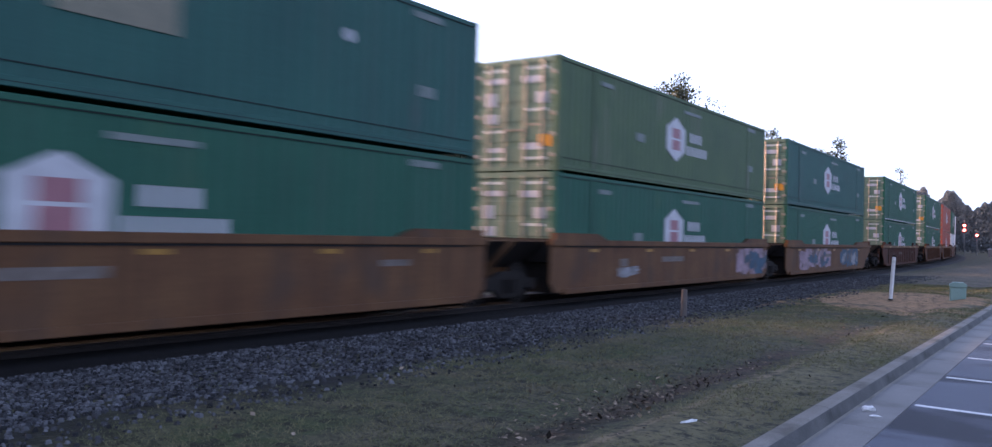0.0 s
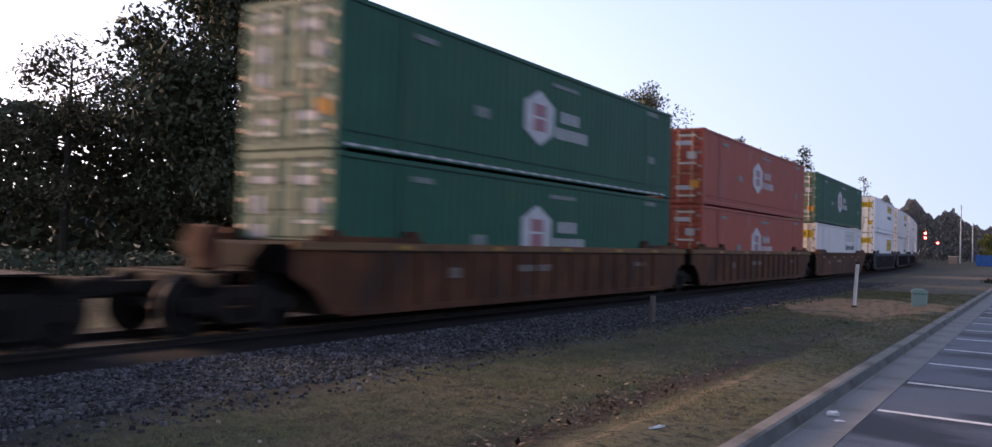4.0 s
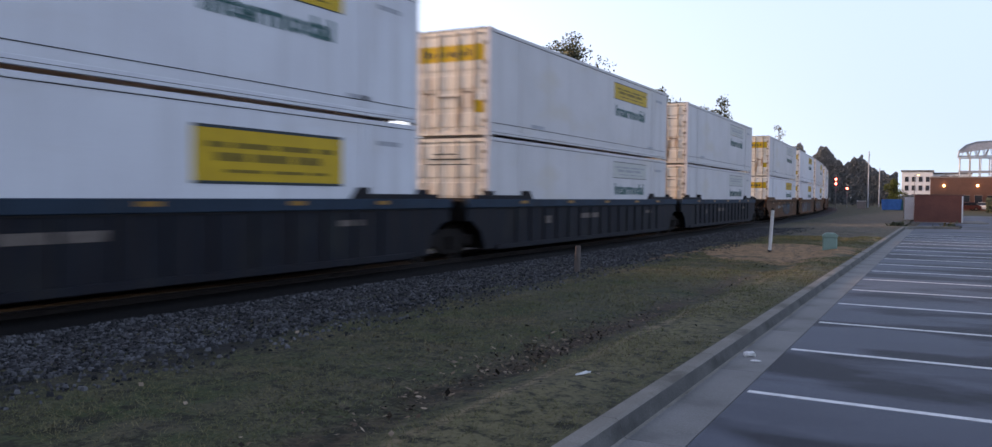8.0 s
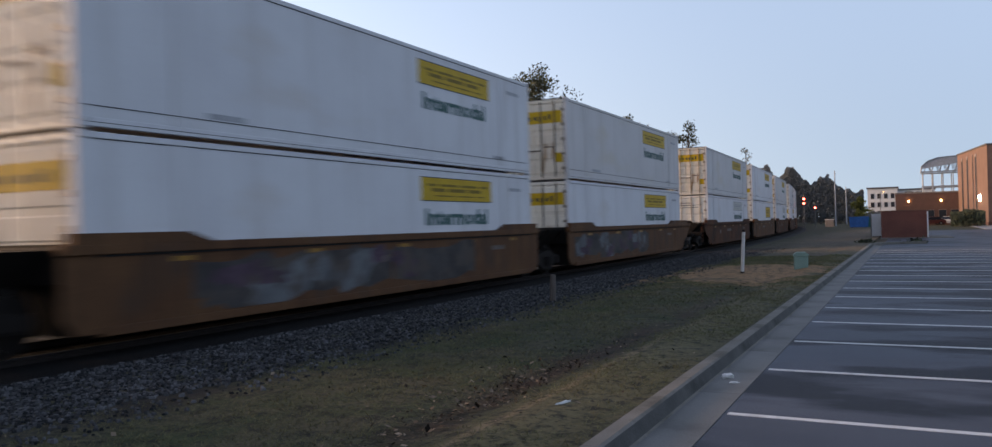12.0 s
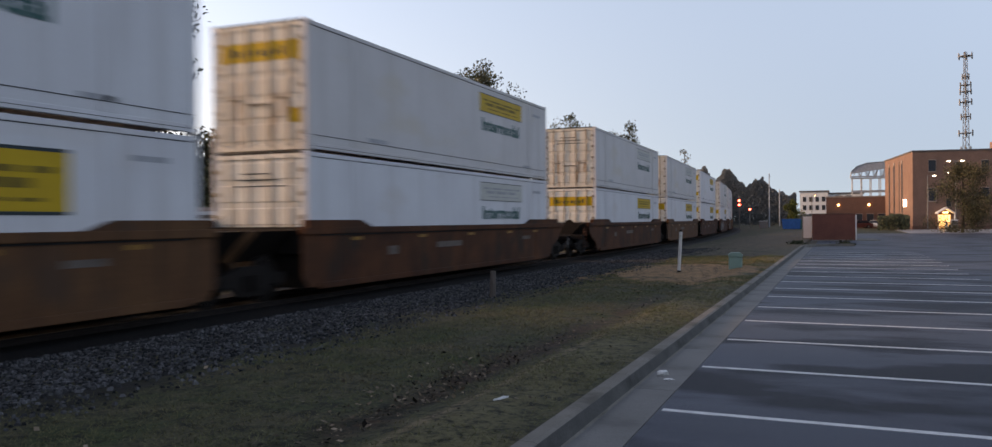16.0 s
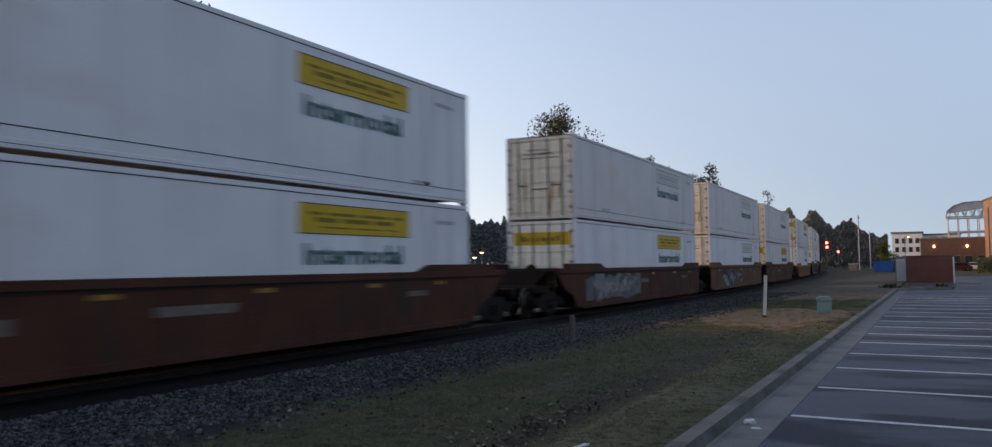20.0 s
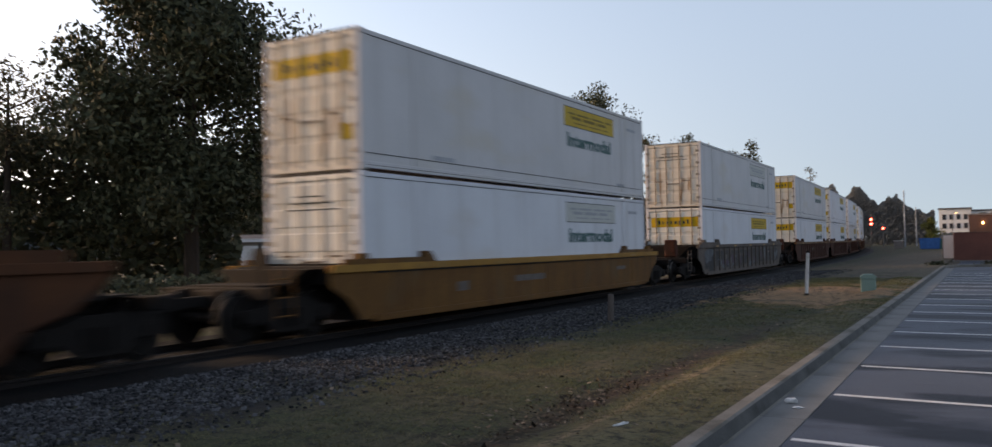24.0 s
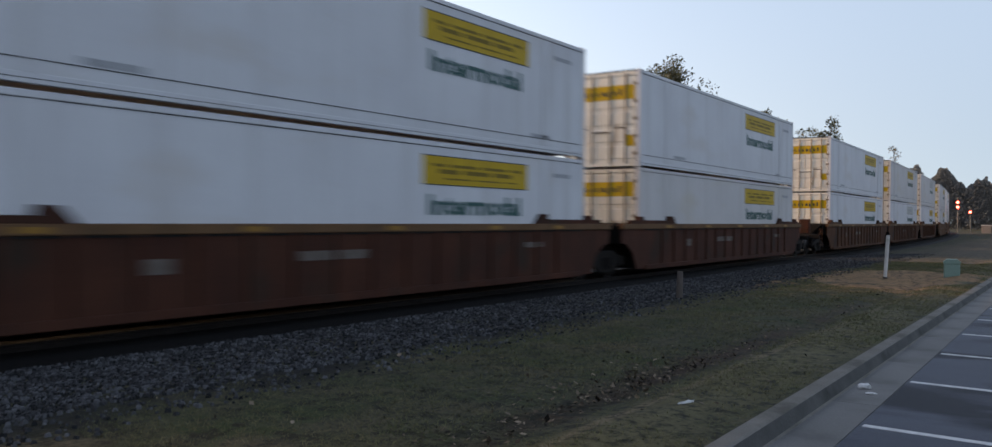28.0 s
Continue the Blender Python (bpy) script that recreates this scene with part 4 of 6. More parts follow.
        # raised guides beside the container's end
        for sg in (-1, 1):
            def guide():
                if not (ribbed or low):
                    return finish(bm_prism([(-reach_of[style] * 0.6, top), (-reach_of[style] * 0.6, top + 0.17), (2.0, top + 0.17), (2.55, top)], "x", -0.07, 0.09), "end_guide", mt)
                bm = bm_box(-0.06, 0.08, -reach_of[style] * 0.6, 2.1, top, top + 0.11, 0.01)
                bm_prism([(1.95, top), (2.0, top + 0.24), (2.25, top + 0.24), (2.5, top)], "x", -0.07, 0.09, bm)
                bm_prism([(-0.3, top), (-0.25, top + 0.22), (0.05, top + 0.22), (0.12, top)], "x", -0.075, 0.095, bm)
                return finish(bm, "end_guide", mt)
            part("end_guide", shared(("guide", colour, low, style, ribbed), guide), None, u, at=flip @ pose(sg * (x + 0.035), 0, 0))

        def deck():
            bm = bm_box(-1.25, 1.25, -0.12, -0.03, 0.24, top + 0.02)
            bm_box(-1.25, 1.25, -reach_of[style] + 0.04, -0.12, 0.98, top - 0.02, 0.03, bm=bm)
            bm_prism([(-1.15, top - 0.06), (-0.55, -0.0 + top - 0.06), (0.55, top - 0.06), (1.15, top - 0.06), (0.45, 0.86), (-0.45, 0.86)], "y", min(-1.5, -reach_of[style] - 0.3), -reach_of[style] + 0.04, bm)
            return finish(bm, "end_platform", M_STEEL)
        part("end_platform", shared(("deck", low, style, ribbed), deck), None, u, at=flip)
        if style == "coupler":
            def end_sill():
                bm = bm_box(-0.32, 0.32, -2.75, -1.45, 0.62, 0.98, 0.03)
                bm_box(-1.35, 1.35, -2.62, -2.45, 0.80, 1.02, 0.02, bm=bm)
                return finish(bm, "end_sill", M_STEEL)
            part("end_sill", shared(("esill", colour), end_sill), None, u, at=flip)

            def coupler():
                bm = bm_box(-0.09, 0.09, -3.45, -2.7, 0.68, 0.88, 0.02)
                bm_box(-0.17, 0.15, -3.68, -3.40, 0.62, 0.95, 0.05, bm=bm)
                return finish(bm, "coupler", M_STEEL)
            part("coupler", shared("coupler", coupler), None, u, at=flip)

            def ladder():
                bm = bm_cyl((1.33, -2.4, 0.45), (1.33, -2.4, 1.35), 0.016, sides=6)
                bm_cyl((1.33, -1.95, 0.45), (1.33, -1.95, 1.35), 0.016, sides=6, bm=bm)
                for k in range(3):
                    bm_cyl((1.33, -2.4, 0.5 + 0.33 * k), (1.33, -1.95, 0.5 + 0.33 * k), 0.014, sides=6, bm=bm)
                return finish(bm, "ladder", mt)
            part("ladder", shared(("ladder", colour), ladder), None, u, at=flip)
            part("walkway", shared("walkway", lambda: finish(bm_box(-0.9, 0.9, -2.45, -1.5, 1.02, 1.05), "walkway", M_STEEL)), None, u, at=flip)

            def brake():
                bm = bm_box(0.28, 0.78, -2.30, -2.04, 1.06, 1.80, 0.04)
                bm_cyl((0.53, -2.38, 1.5), (0.53, -2.30, 1.5), 0.05, sides=8, bm=bm)
                bm_cyl((0.53, -2.42, 1.5), (0.53, -2.38, 1.5), 0.24, sides=16, bm=bm)
                return finish(bm, "brake_stand", WELL["maroon"])

            def brake_post():
                bm = bm_cyl((0.55, -1.95, 1.0), (0.55, -1.95, 1.62), 0.03, sides=6)
                bm_cyl((0.55, -2.02, 1.5), (0.55, -1.98, 1.5), 0.22, sides=14, bm=bm)
                return finish(bm, "brake_stand", M_STEEL)
            if at_front:
                part("brake_stand", shared(("brake", ribbed), brake if ribbed else brake_post), None, u, at=flip)
        if at_front or style == "coupler":
            yb = -1.66 if style == "joint" else -1.75
            truck(u, yb if at_front else LEN - yb)
    for y0, y1, kind in marks:
        rng = random.Random(y0 * 10 + y1)
        cols = [GRAF[k] for k in SPRAY[kind]]
        if kind != "pale":
            low_, high, n = 0.40, top - 0.24, 14
            edge = [(y0 + (y1 - y0) * k / n, high - rng.uniform(0, 0.16)) for k in range(n + 1)] + [(y1 - (y1 - y0) * k / n, low_ + rng.uniform(0, 0.22)) for k in range(n + 1)]
            bm = bmesh.new()
            bm.faces.new([bm.verts.new((x + 0.0665, a, b)) for a, b in reversed(edge)])
            part("graffiti", bm, cols[0], u, "broad faded painted patch")
        for row, mt_ in enumerate(cols):
            for _ in range(7 if kind != "pale" else 2):
                bm = bmesh.new()
                cy, cz = rng.uniform(y0 + 0.4, y1 - 0.4), rng.uniform(0.6, top - 0.45)
                ry, rz, tilt = rng.uniform(0.3, 0.9) * (1.3 - 0.3 * row), rng.uniform(0.16, 0.42) * (1.2 - 0.3 * row), rng.uniform(-0.4, 0.4)
                if kind == "pale":
                    ry, rz, tilt = rng.uniform(0.5, 0.9), 0.10, 0.05
                pts = []
                for k in range(16):
                    a = 2 * math.pi * k / 16
                    r = 1 + 0.35 * math.sin(3 * a + cy) * math.cos(2 * a + cz) + rng.uniform(-0.12, 0.12)
                    uu, vv = ry * r * math.cos(a), rz * r * math.sin(a)
                    pts.append((min(y1, max(y0, cy + uu * math.cos(tilt) - vv * math.sin(tilt))), min(top - 0.2, max(0.36, cz + uu * math.sin(tilt) + vv * math.cos(tilt)))))
                lay = 0.003 * (row + 1) + 0.0003 * _
                bm.faces.new([bm.verts.new((x + 0.0655 + lay, a, b)) for a, b in pts])
                part("graffiti", bm, mt_, u, "faded painted blotch")
    return u


M_BEIGE = material("faded_beige_patch", (0.20, 0.17, 0.12), (0.15, 0.14, 0.10), 0.6, scale=4, fine=30)
M_TOPY = material("bright_mustard_paint", (0.36, 0.165, 0.035), (0.28, 0.125, 0.03), 0.65, scale=2, fine=18, dirt=(0.2, 0.11, 0.05), dirt_at=0.62)
GRAF = [material(nm, c, None, 0.75, amount=0.45, scale=2.5, fine=15, dirt=(0.08, 0.06, 0.05), dirt_scale=2.0, dirt_at=0.5) for nm, c in (
    ("pale_pink_spray", (0.34, 0.22, 0.24)), ("slate_blue_spray", (0.045, 0.10, 0.14)), ("black_spray", (0.02, 0.02, 0.025)),
    ("grey_white_spray", (0.27, 0.26, 0.26)), ("silver_spray", (0.15, 0.155, 0.16)), ("dull_purple_spray", (0.10, 0.06, 0.08)), ("dusty_grey_spray", (0.075, 0.065, 0.062)))]
SPRAY = {"pink": (0, 0, 1), "blue": (1, 1, 3), "dark": (2, 1, 6), "grey": (6, 4, 5), "silver": (4, 3, 3), "pale": (3,), "murky": (5, 2, 3)}

# Leading ends of the containers at 0 s along the track, and what each unit is:
# top container (colour, doors, side), bottom container, car colour, ends, ribs, graffiti (from, to, tones), low sides
G, D, O, R, Wt, C = "green", "dark_green", "olive", "red", "white", "cream"
H = "hex"
JJ, CJ, JC, CC = ("joint", "joint"), ("coupler", "joint"), ("joint", "coupler"), ("coupler", "coupler")
Y, P = "yellow", "plain"
TRAIN = [
    (-1.74, (D, H, "patch"), (G, H, H), "tan", CJ, False, (), False),
    (17.75, (O, H, H), (G, H, H), "tan", JJ, False, ((12.9, 16.4, "pink"), (3.3, 4.7, "pale")), False),
    (37.18, (D, H, H), (G, H, H), "tan", JC, False, ((1.9, 7.9, "pink"), (10.0, 14.5, "blue")), False),
    (60.51, (G, H, "strip"), (G, H, H), "maroon", CC, True, (), False),
    (84.00, (G, H, "strip"), (G, H, H), "brown", CJ, True, (), False),
    (103.49, (R, H, H), (R, H, H), "brown", JJ, True, (), False),
    (123.04, (G, H, H), (C, Y, P), "brown", JC, False, (), False),
    (146.57, (Wt, Y, Y), (Wt, Y, "tall"), "blue", CJ, True, (), False),
    (166.15, (C, Y, Y), (C, P, P), "blue", JJ, True, (), False),
    (185.75, (C, P, P), (C, P, P), "blue", JC, True, (), False),
    (209.23, (C, Y, P), (Wt, Y, Y), "tan", CJ, False, ((7.3, 11.9, "dark"), (3.5, 6.1, "pale")), False),
    (228.66, (Wt, Y, Y), (Wt, Y, Y), "tan", JJ, False, ((2.1, 12.1, "grey"),), False),
    (248.13, (C, Y, Y), (Wt, Y, Y), "tan", JC, False, ((0.3, 9.8, "grey"),), False),
    (271.63, (C, Y, Y), (Wt, P, P), "brown", CJ, False, (), False),
    (291.06, (Wt, Y, Y), (Wt, P, "tall"), "tan", JJ, False, (), False),
    (310.57, (C, Y, Y), (Wt, P, P), "brown", JC, False, (), False),
    (334.13, (C, P, P), (Wt, Y, Y), "brown", CJ, False, (), False),
    (353.68, (C, P, P), (Wt, Y, Y), "tan", JJ, False, (), False),
    (373.24, (Wt, Y, Y), (Wt, Y, Y), "maroon", JC, False, (), False),
    (396.75, (C, P, P), (Wt, Y, Y), "maroon", CJ, False, ((0.7, 6.8, "silver"),), False),
    (416.27, (C, P, P), (Wt, P, P), "tan", JJ, False, ((2.8, 6.9, "murky"), (7.4, 9.4, "pale")), False),
    (435.79, (C, P, P), (C, Y, Y), "brown", JC, False, (), False),
    (459.27, (C, Y, Y), (Wt, P, P), "yellow", CC, False, (), True),
    (482.80, (C, P, P), (Wt, Y, Y), "grey", CC, True, ((0.0, 16.0, "grey"),), False),
    (506.27, (C, Y, Y), (Wt, Y, Y), "maroon", CJ, True, (), False),
    (525.81, (Wt, Y, Y), (Wt, Y, Y), "maroon", JJ, True, (), False),
    (545.32, (Wt, Y, Y), (C, Y, Y), "maroon", JC, True, (), False),
    (568.77, (Wt, Y, Y), (Wt, Y, Y), "brown", CJ, True, (), False),
    (588.27, (C, Y, Y), (Wt, P, P), "brown", JJ, True, (), False),
    (607.77, (C, P, P), (Wt, Y, Y), "brown", JC, True, (), False),
    (631.25, (C, Y, Y), (C, Y, Y), "tan", CJ, False, (), False),
    (650.75, (Wt, Y, Y), (C, P, P), "tan", JJ, False, (), False),
    (670.25, (C, P, P), (Wt, Y, Y), "tan", JC, False, (), False),
]
MOVING = []


def build_train():
    made = {}

    def get(fn, *key):
        k = (fn, *key)
        if k not in made:
            made[k] = fn(*key)
            return made[k]
        return copy_thing(made[k], Matrix.Identity(4))

    for s, upper, lower, colour, (fr, re), ribbed, marks, low in TRAIN:
        MOVING.append((get(well_car, colour, fr, re, ribbed, marks, low), s, 0.0))
        MOVING.append((get(container, *lower), s, 0.36))
        MOVING.append((get(container, *upper), s, 0.36 + HGT + 0.012))


# ================= vegetation =================
def build_tree(name, place, height, radius, trunk, label, seed, leaves=2600, size=0.22, crown_from=0.3, mat=None, limbs=14, cone=False):
    rng = random.Random(seed)
    tree = thing(name, label, "tree", "trees beyond the railway", at=Matrix.Translation(place))
    bm = bm_cyl((0, 0, -0.2), (0.1, 0, height * 0.55), trunk, trunk * 0.55, 8)
    bm_cyl((0.1, 0, height * 0.55), (0, 0.1, height * 0.93), trunk * 0.55, trunk * 0.12, 7, bm)
    part("trunk", bm, M_BARK, tree)
    ends = []
    for k in range(limbs):
        f = crown_from + (0.93 - crown_from) * (k + rng.random()) / limbs
        a = rng.uniform(0, 6.28)
        shape = math.sin(math.pi * min(1, 0.18 + 0.86 * (f - crown_from) / (1 - crown_from))) ** 0.7
        if cone:
            shape = 1.08 - f
        r = radius * shape * rng.uniform(0.65, 1.05)
        p = Vector((0, 0, height * f * 0.92))
        q = Vector((r * math.cos(a), r * math.sin(a), height * f + 0.25 * r * rng.uniform(-0.2, 1)))
        part("limb", bm_cyl(p, q, trunk * 0.25, trunk * 0.05, 5), M_BARK, tree)
        for j in range(4):
            c = p.lerp(q, rng.uniform(0.45, 1.05)) + Vector([rng.uniform(-0.35, 0.35) * radius * 0.6 for _ in range(3)])
            ends.append((c, radius * rng.uniform(0.18, 0.36) * (0.45 + 0.7 * (1 - f) if cone else 1)))
    ends.append((Vector((0, 0, height * 0.95)), radius * 0.22))
    nr = np.random.default_rng(seed)
    cs = np.array([e[0] for e in ends])
    rs = np.array([e[1] for e in ends])
    pick = nr.integers(0, len(ends), leaves)
    ball = nr.normal(size=(leaves, 3))
    ball *= (nr.random(leaves) ** 0.45 / np.linalg.norm(ball, axis=1))[:, None]
    pos = cs[pick] + ball * rs[pick][:, None] * 1.15 * np.array([1, 1, 0.8])
    u = nr.normal(size=(leaves, 3))
    u /= np.linalg.norm(u, axis=1)[:, None]
    v = np.cross(u, nr.normal(size=(leaves, 3)))
    v /= np.linalg.norm(v, axis=1)[:, None]
    sz = size * nr.uniform(0.5, 1.2, leaves)[:, None]
    quad = np.stack([pos - u * sz, pos - v * sz * 0.45, pos + u * sz, pos + v * sz * 0.45], 1).reshape(-1, 3)
    part("crown", raw_mesh("crown", quad.tolist(), np.arange(leaves * 4).reshape(-1, 4).tolist(), mat or M_LEAF), None, tree, "crown of many small dark leaves")
    return tree


def build_woods(name, spans, dist, label, seed, mat, dens=14, size=0.9, level=False):
    """A far wood: spans of (bearing from, bearing to, height from, height to)."""
    nr = np.random.default_rng(seed)
    quads = []
    for a0, a1, h0, h1 in spans:
        n = int(abs(a1 - a0) * dist * 0.01745 * dens * (h0 + h1) / 10)
        f = nr.random(n)
        az = np.radians(a0 + (a1 - a0) * f)
        bumpy = np.array([0.84 + 0.26 * noise.noise((a * 45.0, seed, 0)) + 0.14 * noise.noise((a * 160.0, seed, 1)) for a in az])
        h = (h0 + (h1 - h0) * f) * (1.0 if level else bumpy) * nr.random(n) ** (0.9 if level else 0.6)
        d = dist + nr.uniform(-5, 5, n) * (0.22 if level else 1)
        pos = np.stack([d * np.sin(az), d * np.cos(az), h], -1)
        face = nr.normal(size=(n, 3)) * 0.55 + np.stack([-np.sin(az), -np.cos(az), 0 * az + 0.8], -1)
        u = np.cross(face, nr.normal(size=(n, 3)))
        u /= np.linalg.norm(u, axis=1)[:, None]
        v = np.cross(face, u)
        v /= np.linalg.norm(v, axis=1)[:, None]
        s = size * nr.uniform(0.5, 1.3, n)[:, None]
        quads.append(np.stack([pos - u * s, pos - v * s * 0.6, pos + u * s, pos + v * s * 0.6], 1).reshape(-1, 3))
    q = np.concatenate(quads)
    ob = new(name, raw_mesh(name, q.tolist(), np.arange(len(q)).reshape(-1, 4).tolist(), mat))
    tagged(ob, label, "woods", kind="stuff")


def build_vegetation():
    build_tree("tree", polar(-50.2, 37), 14.0, 4.9, 0.34, "tall broadleaf tree with thinning autumn leaves beyond the railway", 11, 46000, 0.165, 0.26, limbs=38)
    build_tree("tree", polar(-60.5, 40), 10.0, 3.6, 0.22, "medium broadleaf tree with thin foliage beyond the railway", 12, 7920, 0.12, 0.3, mat=M_FALL, limbs=16)
    build_tree("tree", polar(-39.2, 86), 11.6, 5.6, 0.34, "rounded dark bushy tree beside a utility pole", 13, 52000, 0.27, 0.04, limbs=40)
    build_tree("tree", polar(-46.2, 88), 11.2, 3.6, 0.24, "low dark bushy tree behind white garages", 14, 16000, 0.20, 0.02, limbs=22)
    build_tree("tree", polar(-23.1, 58), 13.2, 3.0, 0.22, "slender tree with small leaves showing above the train", 15, 13000, 0.12, 0.10, limbs=24)
    build_tree("tree", polar(-20.4, 62), 10.2, 1.8, 0.18, "thin leaning tree beside a taller one", 16, 3200, 0.12, 0.3, mat=M_FALL, limbs=14)
    build_tree("tree", polar(-17.2, 80), 12.2, 2.6, 0.22, "thin-topped tree showing above the train", 17, 4200, 0.14, 0.3, limbs=16)
    build_tree("tree", polar(-15.0, 88), 11.2, 2.2, 0.2, "small sparse tree beyond the train", 18, 2600, 0.14, 0.3, limbs=14)
    build_tree("tree", polar(-13.25, 95), 13.2, 2.0, 0.2, "pine-like tree with an open tufted top", 19, 1900, 0.17, 0.35, limbs=16)
    build_tree("tree", polar(-9.6, 120), 12.0, 1.8, 0.18, "bare-topped small tree far along the railway", 20, 600, 0.16, 0.4, mat=M_FALL, limbs=14)
    build_tree("tree", polar(6.8, 118), 8.5, 4.2, 0.2, "rounded dark tree before the brick building", 21, 18000, 0.12, 0.05, mat=M_FALL, limbs=20)
    build_tree("tree", polar(-2.8, 215), 6.6, 2.4, 0.2, "yellowing small tree at the end of the lot", 22, 5000, 0.20, 0.1, mat=M_YELLOWLEAF, limbs=14)
    # both skylines carry the haze in their leaf colour
    build_woods("woods_along_line", [(-8.2, -6.3, 15, 17.6), (-6.3, -4.6, 17.6, 15.2), (-4.6, -4.2, 14, 12.6), (-4.2, -2.6, 12.6, 10.8), (-2.6, -0.3, 3.2, 3.2), (-0.3, 0.7, 9.5, 11.5), (0.7, 9, 7, 6)], 262, "wooded skyline far along the railway, haze in its colour", 31, M_FAR, 900, 0.27)
    build_woods("woods_beyond_line", [(-75, -45, 13, 12), (-45, -35, 11, 11), (-36, -33.5, 12, 15.5), (-33.5, -27, 16, 16.5), (-27, -8, 16, 15)], 215, "wooded skyline beyond the railway, haze in its colour", 32, M_FAR, 330, 0.38)
    build_woods("hedge_beyond_line", [(-78, -61, 7.6, 7.4), (-61, -49, 7.4, 6.9), (-49, -47.2, 6.9, 6.6)], 43, "tall dense dark hedge with a level top beyond the railway", 33, M_LEAF, 420, 0.26, level=True)
    # scrub added only to keep the bright ground beyond the track dark
    build_woods("trackside_scrub", [(-80, -52, 1.15, 1.1), (-52, -33, 1.1, 0.95)], 31, "low scrub added to cover pale ground beyond the railway", 35, M_LEAF, 900, 0.10, level=True)
    build_woods("clipped_hedge", [(2.2, 3.95, 2.6, 2.6)], 146, "clipped dark hedge before the brick building", 34, M_LEAF, 1500, 0.2)
    # grass blades and leaf litter on the verge
    nr = np.random.default_rng(9)
    n = 210000
    y = nr.uniform(1.9, 6.4, n) ** 2
    x = nr.uniform(-8.0, -2.36, n)
    keep = []
    for i in range(n):
        cover = 0.25 * noise.noise((x[i] * 6.0, y[i] * 6.0, 2.0)) + noise.noise((x[i] * 0.7, y[i] * 0.5, 4.0)) + 0.35 * noise.noise((x[i] * 2.5, y[i] * 2.5, 9.0)) + 0.35 - 0.9 * max(0, -6.5 - x[i])
        dirt_d = math.hypot((x[i] + 4.7) / 2.6, (y[i] - 28.6) / 5.6)
        lane = abs(x[i] + 3.85) / 0.45 if 4 < y[i] < 20 else 9
        strip = 0.5 if x[i] > -3.7 else 0.0
        keep.append(cover + 0.4 - strip * nr.random() > nr.random() * 0.9 and dirt_d > 0.85 and lane > nr.random() * 1.3)
    x, y = x[keep], y[keep]
    n = len(x)
    z = np.array([ground_height(a, b) for a, b in zip(x, y)])
    a = nr.uniform(0, 6.28, n)
    h = nr.uniform(0.010, 0.032, n) * (1 + 0.012 * y)
    wd = 0.0025 + 0.00028 * y
    lean = nr.normal(size=(n, 2)) * 0.045
    dx, dy = np.cos(a) * wd, np.sin(a) * wd
    v = np.stack([np.stack([x - dx, y - dy, z - 0.01], -1), np.stack([x + dx, y + dy, z - 0.01], -1), np.stack([x + lean[:, 0], y + lean[:, 1], z + h], -1)], 1).reshape(-1, 3)
    ob = new("grass", raw_mesh("grass", v.tolist(), np.arange(3 * n).reshape(-1, 3).tolist(), M_GRASS))
    tagged(ob, "short patchy dull green grass on the verge", "grass", kind="stuff")
    n = 1700
    y = np.where(nr.random(n) < 0.6, nr.normal(8.6, 1.9, n), nr.uniform(2.2, 4.9, n) ** 2)
    y = np.clip(y, 4.2, 26)
    x = -3.72 - np.abs(nr.normal(size=n)) * 0.30 + nr.normal(size=n) * 0.10
    stray = nr.random(n) < 0.15
    x = np.where(stray, nr.uniform(-7.5, -2.5, n), x)
    z = np.array([ground_height(p, q) for p, q in zip(x, y)]) + 0.03
    u = nr.normal(size=(n, 3)) * (1, 1, 0.35)
    u /= np.linalg.norm(u, axis=1)[:, None]
    w = np.cross(u, nr.normal(size=(n, 3)) * 0.3 + (0, 0, 1))
    w /= np.linalg.norm(w, axis=1)[:, None]
    s = (0.010 + 0.034 * nr.random(n) ** 2.6)[:, None]
    p = np.stack([x, y, z], -1)
    q = np.stack([p - u * s, p - w * s * 0.6, p + u * s, p + w * s * 0.6], 1).reshape(-1, 3)
    ob = new("leaf_litter", raw_mesh("leaf_litter", q.tolist(), np.arange(4 * n).reshape(-1, 4).tolist(), M_LITTER))
    tagged(ob, "dry brown leaves strewn along the grass", "leaf litter", kind="stuff")


